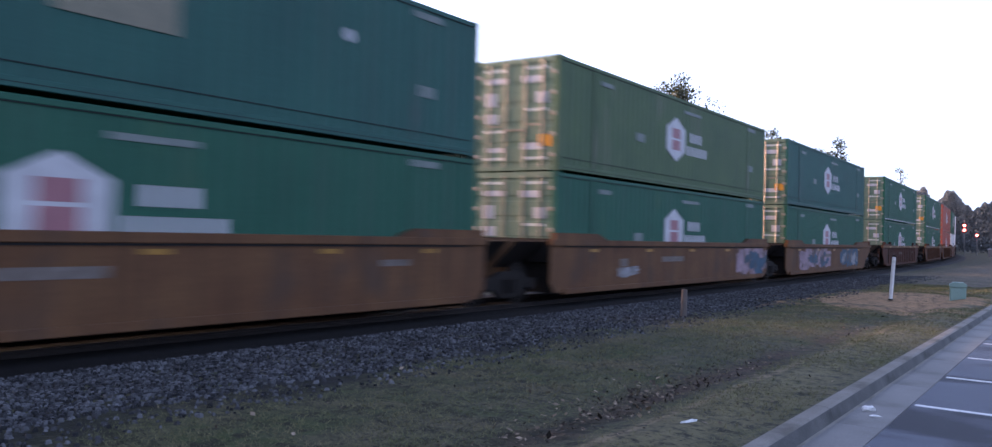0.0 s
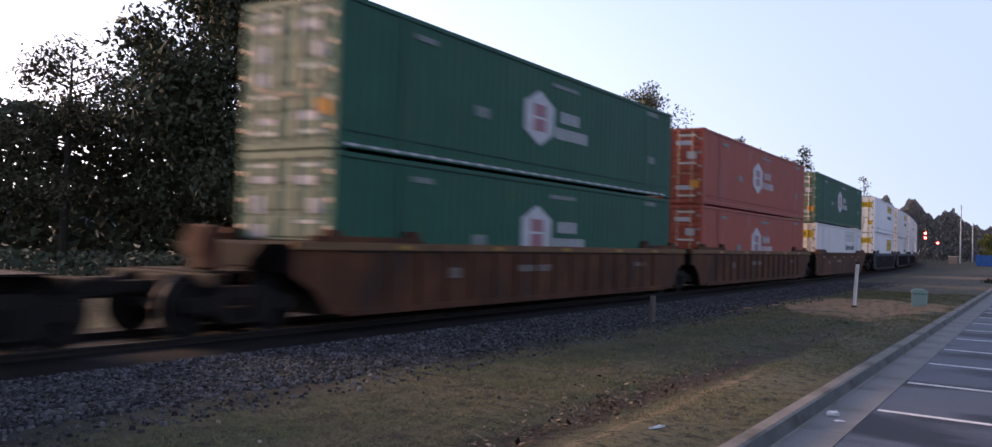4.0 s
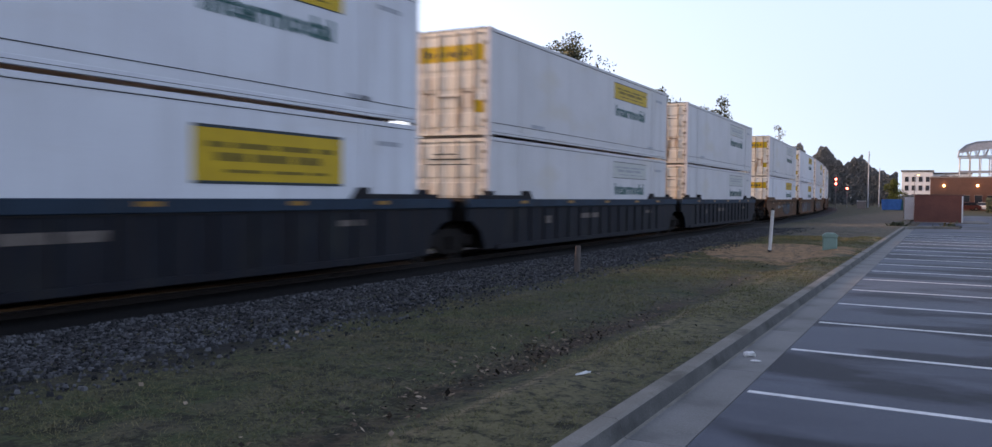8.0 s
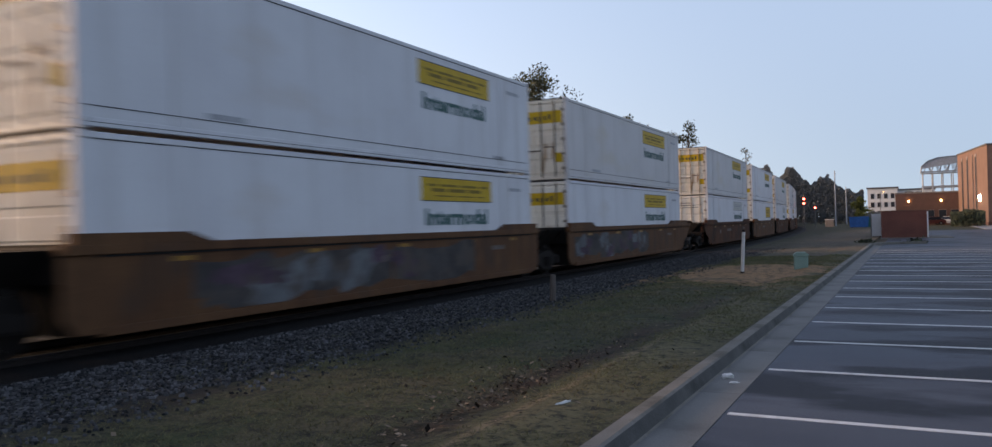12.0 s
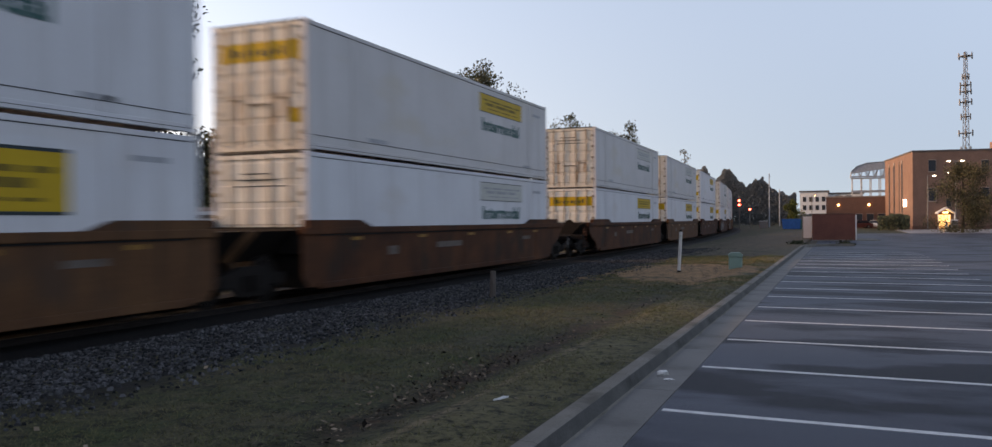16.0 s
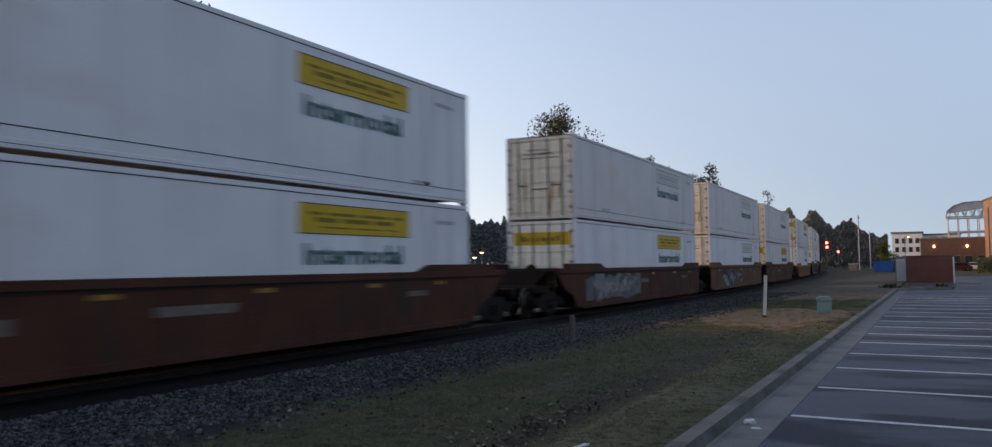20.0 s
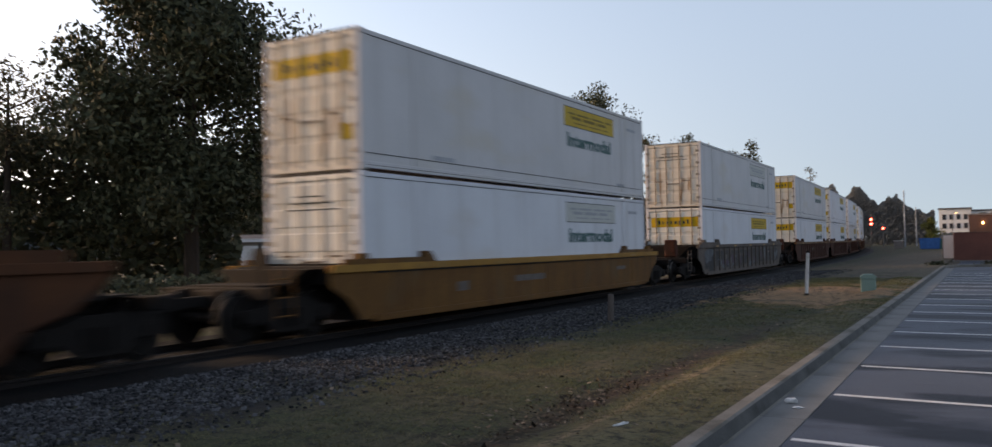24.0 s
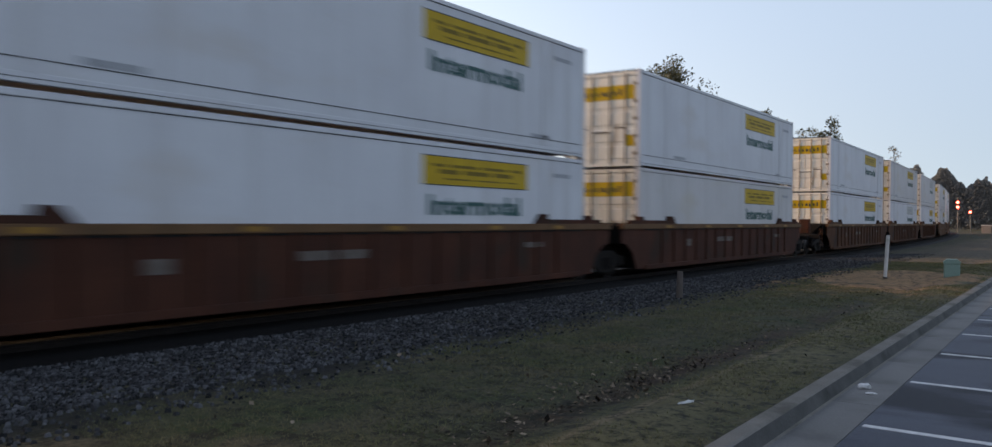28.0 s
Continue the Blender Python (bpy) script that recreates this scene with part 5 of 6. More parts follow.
# ================= things on the verge =================
def build_verge():
    post = thing("marker_post", "leaning white utility marker post with a dark foot in bare soil", "marker post", at=pose(-5.0, 28.3, 0.06, -1.5, 3.0, 0))
    part("pole", bm_cyl((0, 0, 0.10), (0, 0, 1.40), 0.055, sides=12), M_PIPE, post)
    part("cap", bm_cyl((0, 0, 1.40), (0, 0, 1.46), 0.06, 0.035, 12), M_STEEL, post, "dark cap")
    part("foot", bm_cyl((0, 0, -0.1), (0, 0, 0.10), 0.075, 0.065, 12), M_STEEL, post, "dark foot")
    part("band", bm_cyl((0, 0, 1.20), (0, 0, 1.28), 0.0575, sides=12), M_FADED, post)
    ped = thing("utility_pedestal", "pale green utility cabinet standing on bare soil", "utility cabinet", at=pose(-3.42, 30.6, 0.05, 0, 0, 8))
    part("body", bm_box(-0.23, 0.23, -0.2, 0.2, 0.0, 0.50, 0.03), M_PED, ped)
    part("lid", bm_prism([(-0.25, 0.50), (-0.25, 0.56), (-0.14, 0.64), (0.14, 0.64), (0.25, 0.56), (0.25, 0.50)], "y", -0.22, 0.22), M_PED, ped)
    part("base", bm_box(-0.27, 0.27, -0.24, 0.24, -0.08, 0.03, 0.01), M_CONC, ped)
    stake = solid("wooden_stake", bm_cyl((0, 0, -0.1), (0.02, 0, 0.70), 0.075, 0.065, 9), M_WOOD, "short weathered wooden post stub in the ballast edge", "post", at=pose(-7.4, 17.8, 0.02))
    # crumpled paper by the kerb, and a scrap on the grass
    rng = random.Random(4)
    for nm, lab, p, s in (("paper_scrap", "crumpled white paper lying in the gutter", (-1.97, 10.0, 0.03), 0.07 * 0.7), ("paper_scrap", "flattened white scrap lying in the gutter", (-1.84, 9.72, 0.015), 0.04),
                          ("paper_scrap", "thin white strip of litter on the grass", (-2.98, 7.40, 0.175), 0.078)):
        bm = bmesh.new()
        bmesh.ops.create_icosphere(bm, subdivisions=2, radius=s)
        flat = 0.25 if s < 0.045 or s > 0.075 else 0.8
        for v in bm.verts:
            k = 1 + 0.6 * (rng.random() - 0.5)
            v.co = (v.co.x * k * 1.4, v.co.y * k * (0.13 if s > 0.075 else 0.8), v.co.z * k * flat)
        solid(nm, bm, M_PAPER, lab, "litter", at=Matrix.Translation(p) @ pose(0, 0, 0, 0, 0, 70 if s > 0.075 else 20))


# ================= buildings and street furniture =================
def windowed(parent, u0, u1, z_list, count, face, mat_glass, w=1.2, h=1.6):
    """Windows along a face. face: function (u, z, depth) -> place."""
    for z in z_list:
        for k in range(count):
            u = u0 + (k + 0.5) * (u1 - u0) / count
            bm = bmesh.new()
            bm.faces.new([bm.verts.new(face(u + a * w / 2, z + b * h, 0.03)) for a, b in ((-1, 0), (1, 0), (1, 1), (-1, 1))])
            win = part("window", bm, mat_glass, parent)
            for a0, a1, b0, b1 in ((-1.08, 1.08, -0.08, 0.0), (-1.08, 1.08, 1.0, 1.06), (-1.08, -1.0, 0, 1), (1.0, 1.08, 0, 1)):
                bm = bmesh.new()
                lo = [bm.verts.new(face(u + a * w / 2, z + b * h, 0.005)) for a, b in ((a0, b0), (a1, b0), (a1, b1), (a0, b1))]
                hi = [bm.verts.new(face(u + a * w / 2, z + b * h, 0.09)) for a, b in ((a0, b0), (a1, b0), (a1, b1), (a0, b1))]
                bm.faces.new(hi)
                for i in range(4):
                    bm.faces.new((lo[i], lo[(i + 1) % 4], hi[(i + 1) % 4], hi[i]))
                part("window_frame", bm, M_MORTAR, win)


def parked_car(label, paint, place, turn):
    c = thing("parked_car", label, "car", "parked cars by the brick building", at=Matrix.Translation(place) @ pose(0, 0, 0, 0, 0, turn))
    part("body", bm_prism([(-2.2, 0.3), (-2.25, 0.75), (-1.3, 0.92), (1.7, 0.95), (2.2, 0.85), (2.25, 0.3)], "y", -0.88, 0.88), paint, c)
    part("cabin", bm_prism([(-1.1, 0.93), (-0.4, 1.42), (1.0, 1.45), (1.75, 0.95)], "y", -0.76, 0.76), M_GLASS, c, "dark glazed cabin")
    part("roof", bm_box(-0.42, 1.02, -0.74, 0.74, 1.43, 1.49, 0.02), paint, c)
    for x in (-1.35, 1.35):
        for y in (-0.8, 0.8):
            wh = part("wheel", bm_cyl((x, y - 0.11, 0.32), (x, y + 0.11, 0.32), 0.32, sides=14), M_GASKET_SHADE, c)
            part("rim", bm_cyl((x, y - 0.12, 0.32), (x, y + 0.12, 0.32), 0.19, sides=10), M_POLE, wh)
    for y in (-0.6, 0.6):
        part("headlight", bm_box(-2.27, -2.2, y - 0.18, y + 0.18, 0.58, 0.72), M_WHITE, c)


def lamp_post(place, height, heads, mat, label, tiers=()):
    l = thing("street_lamp", label, "street lamp", "street lamps", at=Matrix.Translation(place))
    part("pole", bm_cyl((0, 0, 0), (0, 0, height), 0.09, 0.06, 8), M_POLE, l)
    for z in (height, *tiers):
        for dx in heads:
            part("arm", bm_cyl((0, 0, z), (dx, 0, z), 0.04, sides=6), M_POLE, l)
            hd = part("lamp_head", bm_box(dx - 0.35, dx + 0.35, -0.18, 0.18, z - 0.06, z + 0.12, 0.03), M_POLE, l)
            part("lens", bm_box(dx - 0.2, dx + 0.2, -0.19, 0.14, z - 0.11, z - 0.05), mat, hd, "glowing lamp lens")


def build_right_side():
    # three storey brick building
    b = thing("brick_building", "three storey tan and red brick building with tall windows", "building", at=pose(11.05, 152.6, 0, 0, 0, 7.2))
    part("wall", bm_box(0, 44, 0, 24, -0.3, 12.6), M_BRICK2, b)
    part("parapet", bm_box(-0.12, 44.12, -0.12, 24.12, 12.6, 12.85, 0.03), M_ROOF, b, "dark metal coping along the roof")
    part("plinth", bm_box(-0.08, 44.08, -0.08, 24.08, -0.3, 0.5), M_BRICK3, b)
    south = lambda u, z, d: (u, -d, z)
    west = lambda u, z, d: (-d, u, z)
    for u, z, w, h in ((2.9, 9.4, 1.1, 1.8), (2.9, 4.6, 1.1, 2.0), (10.6, 9.4, 1.1, 1.6), (10.6, 4.6, 1.1, 2.0), (6.6, 9.3, 1.0, 1.5), (5.3, 3.7, 0.7, 1.2), (15.2, 9.4, 1.1, 1.7), (15.2, 4.6, 1.1, 1.9),
                       (20, 9.4, 1.1, 1.7), (20, 4.6, 1.1, 1.9), (25, 9.4, 1.1, 1.7), (25, 4.6, 1.1, 1.9)):
        windowed(b, u - 0.5, u + 0.5, (z,), 1, south, M_GLASS, w, h)
    for u, w in ((8.2, 0.8), (10.6, 0.35), (15.0, 0.9), (19.5, 0.9)):
        windowed(b, u - 0.5, u + 0.5, (1.4,), 1, west, M_GLASS, w, 9.8)
    part("stair_tower", bm_box(14.6, 21.5, 3.0, 12.0, 12.6, 14.8), M_BRICK2, b, "brick stair tower above the roof")
    door = part("door", bm_box(3.7, 5.5, -0.08, 0.0, 0.0, 2.3), M_WARM_PANEL, b, "lit glazed entrance")
    part("door_mullion", bm_box(4.56, 4.64, -0.12, -0.08, 0.0, 2.3), M_ROOF, door)
    part("canopy", bm_prism([(3.3, 2.5), (3.3, 2.7), (4.6, 3.5), (5.9, 2.7), (5.9, 2.5), (4.6, 3.28)], "y", -1.6, 0.0), M_WHITE, b, "white gabled porch hood")
    for u in (3.4, 5.8):
        part("porch_post", bm_cyl((u, -1.5, 0), (u, -1.5, 2.52), 0.09, sides=8), M_WHITE, b)
    part("wall_lamp", bm_box(-0.3, -0.02, 5.0, 5.6, 3.8, 4.9, 0.04), M_COOL_GLOW, b, "glowing wall lamp")
    part("entrance_lamp", bm_box(4.3, 4.9, -1.1, -0.6, 2.6, 2.75), M_WARM_GLOW, b, "glowing entrance lamp")
    # low brick wing and the steel frame behind
    wing = thing("brick_wing", "low red brick building with a flat roof", "building", at=pose(*polar(-0.78, 176), 0, 0, 1))
    part("wall", bm_box(0, 11.5, 0, 14, -0.3, 5.9), M_BRICK3, wing)
    part("coping", bm_box(-0.1, 11.6, -0.1, 14.1, 5.9, 6.15), M_MORTAR, wing)
    windowed(wing, 0.8, 10.8, (1.2,), 5, lambda u, z, d: (u, -d, z), M_GLASS, 1.2, 1.5)
    for u in (2.2, 7.6):
        part("wall_lamp", bm_box(u - 0.14, u + 0.14, -0.25, -0.02, 4.3, 4.65, 0.03), M_WARM_GLOW, wing, "glowing wall lamp")
    fr = thing("steel_frame", "open grey steel roof frame over a brick building", "steel structure", at=pose(*polar(0.75, 186), 0, 0, 0))
    w = 7.0
    for i in range(5):
        x = w * i / 4
        for y in (0, 8):
            part("column", bm_cyl((x, y, 0), (x, y, 10.3), 0.11, sides=6), M_FRAME, fr)
    for z in (7.4, 10.3):
        for y in (0, 8):
            part("beam", bm_box(-0.2, w + 0.2, y - 0.10, y + 0.10, z - 0.13, z + 0.13), M_FRAME, fr)
    crest = [(-0.3, 10.35), (-0.2, 11.3), (0.9, 12.3), (2.7, 12.9), (w + 0.6, 13.15)]
    for y in (-0.2, 4.0, 8.2):
        for (xa, za), (xb, zb) in zip(crest, crest[1:]):
            part("truss_chord", bm_cyl((xa, y, za), (xb, y, zb), 0.12, sides=6), M_FRAME, fr)
        for k in range(5):
            xa, xb = 0.2 + 1.4 * k, 0.9 + 1.4 * k
            top_z = np.interp(xb, [c[0] for c in crest], [c[1] for c in crest])
            part("truss_web", bm_cyl((xa, y, 10.3), (xb, y, float(top_z)), 0.06, sides=5), M_FRAME, fr)
            part("truss_web", bm_cyl((xb, y, float(top_z)), (xa + 1.4, y, 10.3), 0.06, sides=5), M_FRAME, fr)
    for (xa, za), (xb, zb) in zip(crest[1:], crest[2:]):
        for k in range(3):
            f = k / 3
            xp, zp = xa + (xb - xa) * f, za + (zb - za) * f
            part("purlin", bm_box(xp - 0.09, xp + 0.09, -0.5, 8.5, zp + 0.1, zp + 0.2), M_FRAME, fr)
    part("roof_sheet", bm_prism([(-0.2, 11.44), (-0.2, 11.5), (0.9, 12.5), (2.7, 13.1), (w + 0.6, 13.36), (w + 0.6, 13.3), (2.7, 13.04), (0.9, 12.44)], "y", -0.5, 8.5), M_FRAME, fr, "grey metal roof sheet")
    part("front_cladding", bm_prism([(-0.25, 10.9), (-0.2, 11.25), (0.9, 12.25), (2.7, 12.85), (w + 0.6, 13.1), (w + 0.6, 12.0)], "y", -0.36, -0.3), M_FRAME, fr, "grey sheet cladding under the roof edge")
    # white apartments
    ap = thing("apartment_building", "white four storey apartment building with dark windows", "building", at=pose(*polar(-2.36, 322), 0, 0, 0))
    part("wall", bm_box(0, 9.5, 0, 12, 0, 11.4), M_WHITE, ap)
    part("wall", bm_box(9.5, 21, 1.5, 13, 0, 10.6), M_WHITE, ap)
    part("roof", bm_box(-0.3, 9.8, -0.3, 12.3, 11.4, 11.9), M_ROOF, ap)
    part("roof", bm_box(9.5, 21.3, 1.2, 13.3, 10.6, 11.1), M_ROOF, ap)
    windowed(ap, 0.5, 9.0, (2.0, 5.0, 8.0), 4, lambda u, z, d: (u, -d, z), M_GLASS, 1.1, 1.6)
    windowed(ap, 10, 20.5, (2.0, 5.0, 8.0), 5, lambda u, z, d: (u, 1.5 - d, z), M_GLASS, 1.1, 1.6)
    # lattice tower
    tw = thing("lattice_tower", "tall grey lattice telecom tower with antenna arrays", "telecom tower", at=pose(*polar(7.0, 350), 0, 0, 20))
    top = 62
    for k in range(3):
        a = radians(120 * k)
        part("leg", bm_cyl((1.7 * math.cos(a), 1.7 * math.sin(a), 0), (0.6 * math.cos(a), 0.6 * math.sin(a), top), 0.15, 0.11, 6), M_MAST, tw)
    bm = bmesh.new()
    for j in range(22):
        z0, z1 = j * top / 22, (j + 1) * top / 22
        r0, r1 = 1.7 - 1.1 * z0 / top, 1.7 - 1.1 * z1 / top
        for k in range(3):
            a, c = radians(120 * k), radians(120 * (k + 1))
            bm_cyl((r0 * math.cos(a), r0 * math.sin(a), z0), (r1 * math.cos(c), r1 * math.sin(c), z1), 0.08, sides=4, bm=bm)
            bm_cyl((r1 * math.cos(a), r1 * math.sin(a), z1), (r1 * math.cos(c), r1 * math.sin(c), z1), 0.07, sides=4, bm=bm)
    part("bracing", bm, M_MAST, tw)
    for z, r in ((60.5, 2.4), (53.0, 1.2), (50.0, 1.9), (47.6, 2.0), (43.8, 2.2), (38.5, 1.7), (32.5, 2.5), (26.5, 1.8)):
        for k in range(6):
            a = radians(60 * k)
            part("antenna", bm_box(-0.22, 0.22, -0.12, 0.12, -1.1, 1.1, 0.04), M_POLE, tw, at=pose(r * math.cos(a), r * math.sin(a), z, 0, 0, 60 * k + 90))
        part("antenna_ring", bm_cyl((0, 0, z - 0.1), (0, 0, z + 0.1), r, sides=6), M_FRAME, tw)
    # brick bin enclosure
    e = thing("brick_enclosure", "red brick bin enclosure with pale gates on a concrete pad", "bin enclosure", at=pose(-2.15, 76.4, 0, 0, 0, 2))
    part("pad", bm_box(-1.2, 5.2, -1.0, 6.0, -0.1, 0.05), M_CONC, e)
    part("back_wall", bm_box(0, 3.4, 0, 0.22, 0.05, 2.22), M_BRICK, e)
    part("side_wall", bm_box(3.18, 3.4, 0.22, 5.0, 0.05, 2.22), M_BRICK, e)
    part("side_wall", bm_box(0, 0.22, 0.22, 5.0, 0.05, 2.22), M_BRICK, e)
    part("coping", bm_box(-0.03, 3.43, -0.03, 0.25, 2.222, 2.28), M_BRICK3, e)
    part("corner_guard", bm_box(3.36, 3.46, -0.06, 0.06, 0.05, 2.15), M_WHITE, e, "pale steel corner guard")
    part("gate", bm_box(-0.75, -0.02, 3.6, 3.7, 0.1, 2.05), M_WHITE, e, "pale panelled gate")
    part("gate_post", bm_cyl((-0.78, 3.65, 0), (-0.78, 3.65, 2.15), 0.06, sides=8), M_POLE, e)
    # blue skip
    sk = thing("blue_skip", "blue steel waste container beside the lot", "skip", at=pose(*polar(-2.9, 150), 0, 0, 3))
    part("body", bm_prism([(-1.35, 0.15), (-1.5, 1.75), (1.5, 1.75), (1.35, 0.15)], "y", -0.9, 0.9), M_BLUE, sk)
    part("rim", bm_box(-1.55, 1.55, -0.95, 0.95, 1.752, 1.86, 0.02), M_BLUE, sk)
    for x in (-1.0, 1.0):
        part("skid", bm_box(x - 0.1, x + 0.1, -0.9, 0.9, 0, 0.148), M_STEEL, sk)
    tb = thing("teal_bin", "teal steel waste bin beside the blue one", "waste bin", at=pose(*polar(-2.45, 152), 0, 0, 3))
    part("body", bm_prism([(-0.8, 0.1), (-0.9, 1.5), (0.9, 1.5), (0.8, 0.1)], "y", -0.7, 0.7), M_TEALBIN, tb)
    part("lid", bm_prism([(-0.95, 1.502), (-0.95, 1.58), (0.95, 1.72), (0.95, 1.502)], "y", -0.75, 0.75), M_TEALBIN, tb)
    for lab, mt_, az, d, turn in (("dark red parked car beyond the bin enclosure", M_CARRED, 1.12, 168, 20), ("white parked car beside the clipped hedge", M_WHITE, 2.02, 172, 80)):
        parked_car(lab, mt_, polar(az, d), turn)
    bx = thing("utility_box", "pale grey utility box on the drive before the entrance", "utility box", at=pose(*polar(6.35, 131), 0, 0, 10))
    part("body", bm_box(-0.42, 0.42, -0.35, 0.35, 0.1, 1.45, 0.04), M_POLE, bx)
    part("lid", bm_box(-0.46, 0.46, -0.39, 0.39, 1.452, 1.56, 0.03), M_WHITE, bx)
    part("base", bm_box(-0.5, 0.5, -0.42, 0.42, -0.05, 0.1), M_CONC, bx)
    bo = thing("bollard", "pale round bollard before the lit entrance", "bollard", at=Matrix.Translation(polar(5.95, 139)))
    part("shaft", bm_cyl((0, 0, -0.05), (0, 0, 1.2), 0.16, sides=12), M_WHITE, bo)
    part("cap", bm_cyl((0, 0, 1.2), (0, 0, 1.3), 0.16, 0.06, 12), M_WHITE, bo)
    # lamps
    lamp_post(polar(6.45, 140), 10.2, (-0.9, 0.9), M_COOL_GLOW, "street lamp with two tiers of lit white heads", (8.55,))
    lamp_post(polar(4.95, 146), 8.4, (0.9,), M_COOL_GLOW, "single-headed street lamp lit white")
    lamp_post(polar(-1.65, 235), 8.0, (0.8,), M_WARM_GLOW, "single-headed street lamp lit warm")
    # signals, masts
    for az, d, zs in ((-6.1, 170, (5.5, 4.65)), (-5.44, 190, (4.0,))):
        s = thing("railway_signal", "railway signal mast showing red lights", "railway signal", "railway signals", at=Matrix.Translation(polar(az, d)))
        part("mast", bm_cyl((0, 0, 0), (0, 0, zs[0] + 0.9), 0.08, sides=8), M_POLE, s)
        for z in zs:
            hd = part("signal_head", bm_box(-0.3, 0.3, -0.2, 0.1, z - 0.36, z + 0.36, 0.05), M_STEEL, s)
            part("lens", bm_cyl((0, -0.28, z), (0, -0.2, z), 0.21, sides=14), M_RED_GLOW, hd, "glowing red lens")
    for az, d, h in ((-4.23, 200, 12.2), (-3.6, 230, 9.5), (-38.58, 46, 5.9)):
        u = thing("utility_pole", "thin grey utility pole with a small bracket", "utility pole", "utility poles", at=Matrix.Translation(polar(az, d)))
        part("pole", bm_cyl((0, 0, -0.2), (0, 0, h), 0.0006 * d + 0.03, 0.0004 * d + 0.02, 8), M_FRAME, u)
        part("bracket", bm_box(-0.05, 0.35, -0.05, 0.05, h - 0.8, h - 0.7), M_WOOD, u)
    shed = thing("relay_cabinet", "pale grey relay cabinet with a white roof beside the line", "relay cabinet", at=pose(*polar(-4.6, 175), 0, 0, 0))
    part("body", bm_box(-0.75, 0.75, -0.6, 0.6, 0.1, 1.4, 0.03), M_MORTAR, shed)
    part("roof", bm_box(-0.82, 0.82, -0.67, 0.67, 1.4, 1.5), M_WHITE, shed)
    part("base", bm_box(-0.8, 0.8, -0.65, 0.65, -0.1, 0.1), M_CONC, shed)
    for p, r in (((-2.75, 59.8, 0.1), 0.22), ((0.3, 62.0, 0.0), 0.26)):
        nr = np.random.default_rng(int(r * 100))
        n = 260
        c = nr.normal(size=(n, 3)) * (r, r, r * 0.5)
        c[:, 2] = np.abs(c[:, 2])
        uu = nr.normal(size=(n, 3)) * 0.07
        vv = nr.normal(size=(n, 3)) * 0.05
        q = (np.stack([c - uu, c - vv, c + uu, c + vv], 1) + np.array(p)).reshape(-1, 3)
        ob = new("shrub", raw_mesh("shrub", q.tolist(), np.arange(4 * n).reshape(-1, 4).tolist(), M_LEAF))
        tagged(ob, "small dark straggly shrub at the kerb's end", "shrub", "shrubs by the lot")


M_WARM_PANEL = glow("lit_entrance", (1.0, 0.60, 0.25), 1.0)


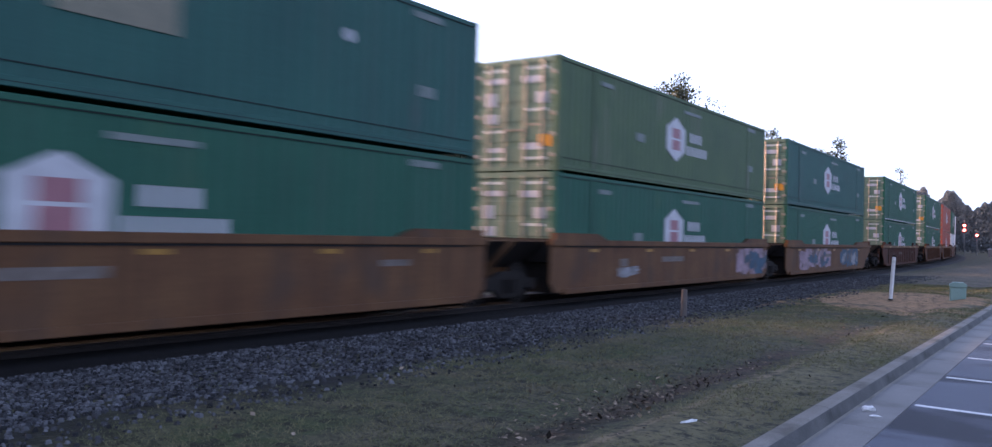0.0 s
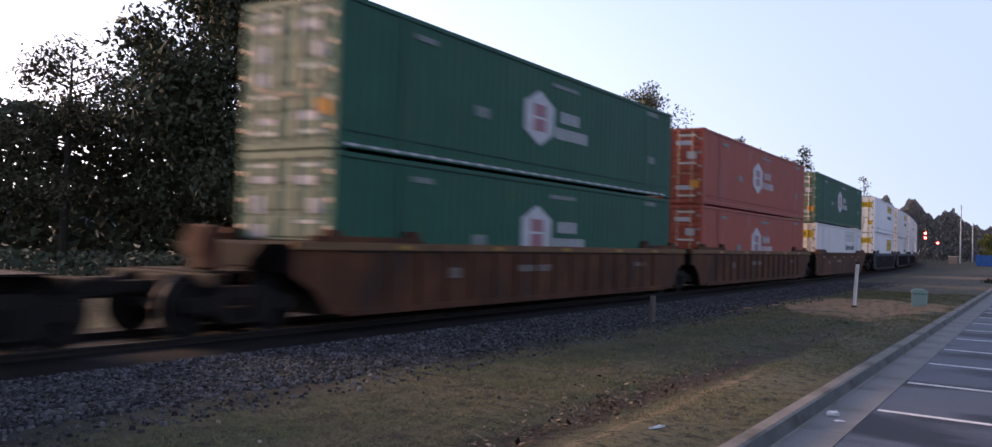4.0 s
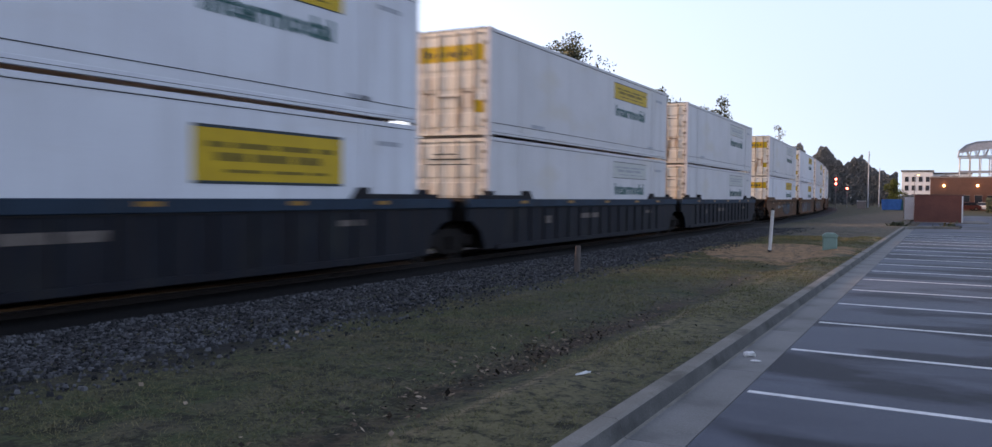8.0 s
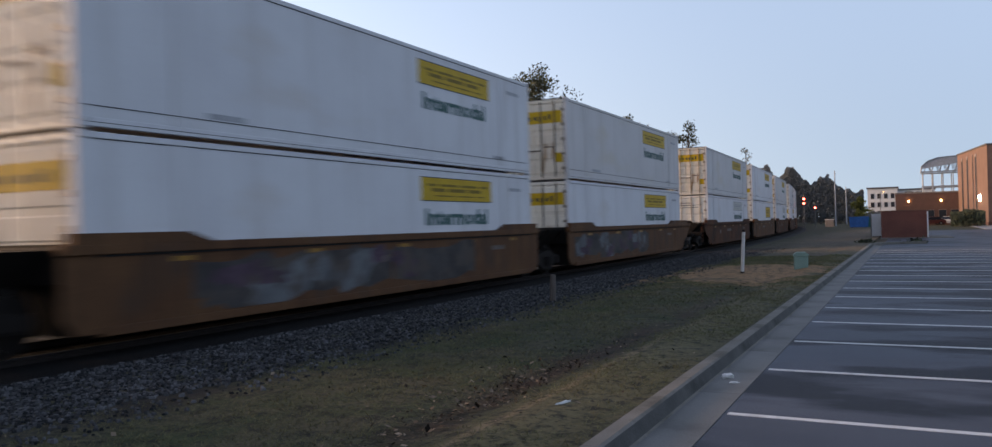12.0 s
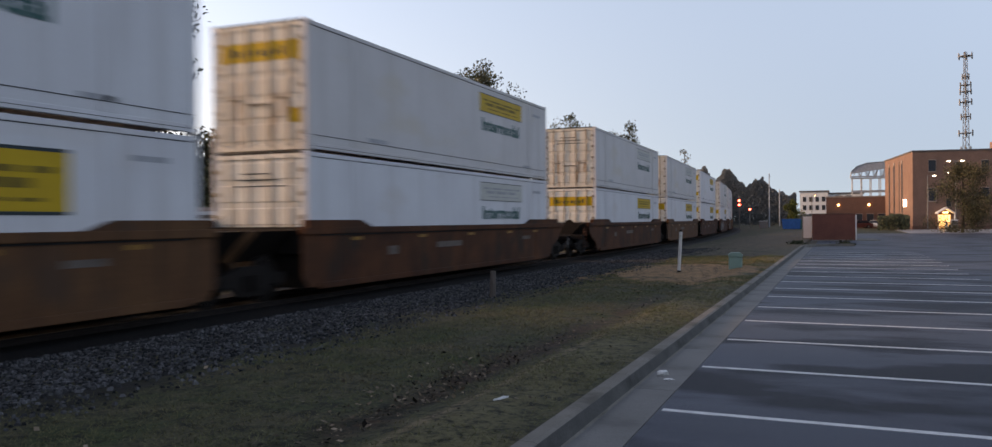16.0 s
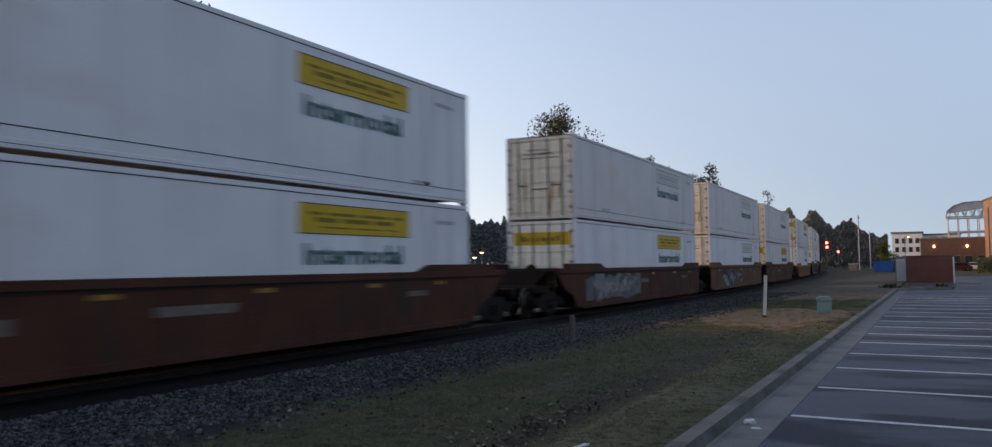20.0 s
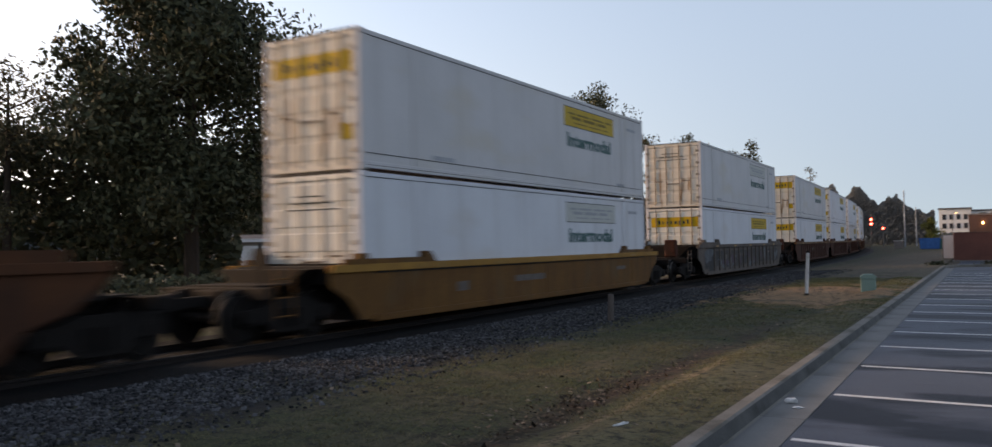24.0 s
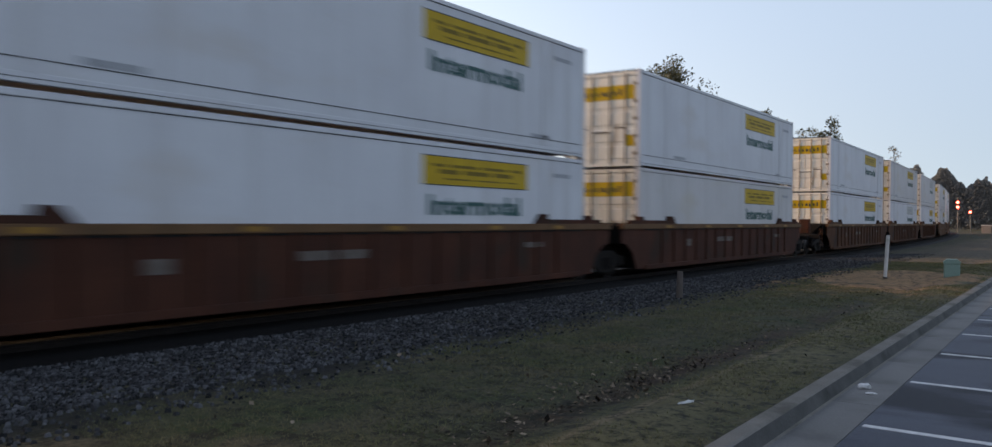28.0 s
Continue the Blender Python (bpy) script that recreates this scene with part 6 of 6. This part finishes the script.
def build_left_side():
    g = thing("garage_row", "low white garage row with pale roller doors and a grey roof", "garages", at=pose(*polar(-47.9, 70), 0, 0, 44.5))
    part("wall", bm_box(0, 9.3, 0, 6, 0, 2.6), M_MORTAR, g)
    part("roof", bm_prism([(-0.3, 2.6), (-0.3, 2.76), (3, 3.2), (6.3, 2.76), (6.3, 2.6)], "x", -0.3, 9.6), M_ROOF, g)
    part("fascia", bm_box(-0.32, 9.62, -0.36, -0.3, 2.54, 2.8), M_WHITE, g, "pale fascia board")
    for k in range(4):
        part("roller_door", bm_box(0.22 + 2.27 * k, 2.25 + 2.27 * k, -0.05, 0.0, 0.05, 2.25, 0.01), M_WHITE, g, "white roller door")
        part("door_jamb", bm_box(2.26 + 2.27 * k, 2.48 + 2.27 * k, -0.07, 0.0, 0.0, 2.4), M_ROOF, g)
    b = thing("brick_block", "four storey red brick block with lit windows", "building", at=pose(*polar(-43.1, 122), 0, 0, 43))
    part("wall", bm_box(-14, 0, 0, 12, 0, 13.0), M_BRICK3, b)
    for z in (3.6, 6.7, 9.8, 12.4):
        part("balcony_slab", bm_box(-5.2, 0.3, -1.5, 0.0, z - 0.16, z + 0.06), M_WHITE, b, "white balcony slab")
        for k in range(9):
            part("baluster", bm_box(-5.1 + 0.62 * k, -5.05 + 0.62 * k, -1.45, -1.4, z + 0.06, z + 1.0), M_WHITE, b)
    part("roof", bm_box(-14.4, 0.4, -0.4, 12.4, 13.0, 13.5), M_WHITE, b, "pale flat roof edge")
    windowed(b, -13, -0.5, (1.5, 4.6, 10.6), 5, lambda u, z, d: (u, -d, z), M_GLASS, 1.3, 1.6)
    windowed(b, -13, -0.5, (7.7,), 5, lambda u, z, d: (u, -d, z), M_GLASS, 1.3, 1.6)
    for u, z in ((-1.4, 10.3), (-1.0, 7.4), (-1.6, 2.6)):
        part("wall_lamp", bm_box(u - 0.3, u + 0.3, -0.4, -0.05, z, z + 0.5, 0.05), M_WARM_GLOW, b, "glowing balcony lamp")
    h = thing("gabled_house", "small white gabled house with a dark roof", "house", at=pose(*polar(-32.45, 178), 0, 0, 32))
    part("wall", bm_prism([(-2.6, 0), (-2.6, 3.4), (0, 6.5), (2.6, 3.4), (2.6, 0)], "y", 0, 9), M_WHITE, h)
    for sg in (-1, 1):
        part("roof", bm_prism([(sg * 2.95, 3.05), (sg * 2.95, 3.25), (0, 6.78), (0, 6.56)], "y", -0.3, 9.3), M_ROOF, h)
    windowed(h, -1.2, 1.2, (1.2,), 2, lambda u, z, d: (u, -d, z), M_GLASS, 0.7, 1.1)
    lamp_post(polar(-29.1, 122), 3.2, (0.0,), M_COOL_GLOW, "short street lamp lit white")
    lamp_post(polar(-28.6, 126), 4.0, (0.0,), M_WARM_GLOW, "short street lamp lit amber")
    lamp_post(polar(-30.9, 130), 3.9, (0.0,), M_WARM_GLOW, "short street lamp lit amber")
    v = thing("parked_van", "white parked van seen between the cars", "van", at=pose(*polar(-29.6, 60), 0, 0, 20))
    part("body", bm_prism([(-2.4, 0.35), (-2.4, 1.0), (-1.5, 1.25), (-0.9, 1.95), (2.3, 1.95), (2.4, 0.35)], "y", -0.9, 0.9), M_WHITE, v)
    part("windscreen", bm_prism([(-1.52, 1.27), (-1.49, 1.28), (-0.93, 1.90), (-0.98, 1.90)], "y", -0.93, 0.93), M_GLASS, v)
    for x in (-1.5, 1.5):
        for y in (-0.8, 0.8):
            part("wheel", bm_cyl((x, y - 0.11, 0.33), (x, y + 0.11, 0.33), 0.33, sides=16), M_GASKET_SHADE, v)


# ================= build =================
build_ground()
build_lot()
build_kerb()
build_lines()
build_track()
build_train()
build_verge()
build_right_side()
build_left_side()
build_vegetation()


# ================= what moves =================
def rolled(t):
    """How far the train has come at t seconds."""
    return 18.1624 * t + 0.0178 * t * t


def motions():
    for ob, s, z in MOVING:
        rows = []
        for k in range(29):
            d = s - rolled(k)
            (p, h0), (q, _) = track(d), track(d + LEN)
            h = math.degrees(math.atan2(p.x - q.x, q.y - p.y))
            rows.append((k, Matrix.Translation((p.x, p.y, RAIL_Z + z)) @ pose(0, 0, 0, 0, 0, h)))
        walk(ob, rows)
        # each wheel rolls while its car goes by
        for wheel in [o for o in ob.children_recursive if o.name.startswith("wheel")]:
            base = wheel.matrix_basis.copy()
            along = s + wheel.parent.matrix_basis.translation.y + base.translation.y
            seen = [k / FPS for k in range(28 * FPS + 1) if -9 < along - rolled(k / FPS) < 40]
            if len(seen) < 2:
                continue
            times = sorted({0.0, *seen, 28.0})
            way = 1 if base.to_3x3()[0][0] > 0 else -1
            walk(wheel, [(t, base @ pose(0, 0, 0, way * math.degrees((rolled(min(max(t, seen[0]), seen[-1])) - rolled(seen[0])) / 0.483) % 360)) for t in times])


motions()
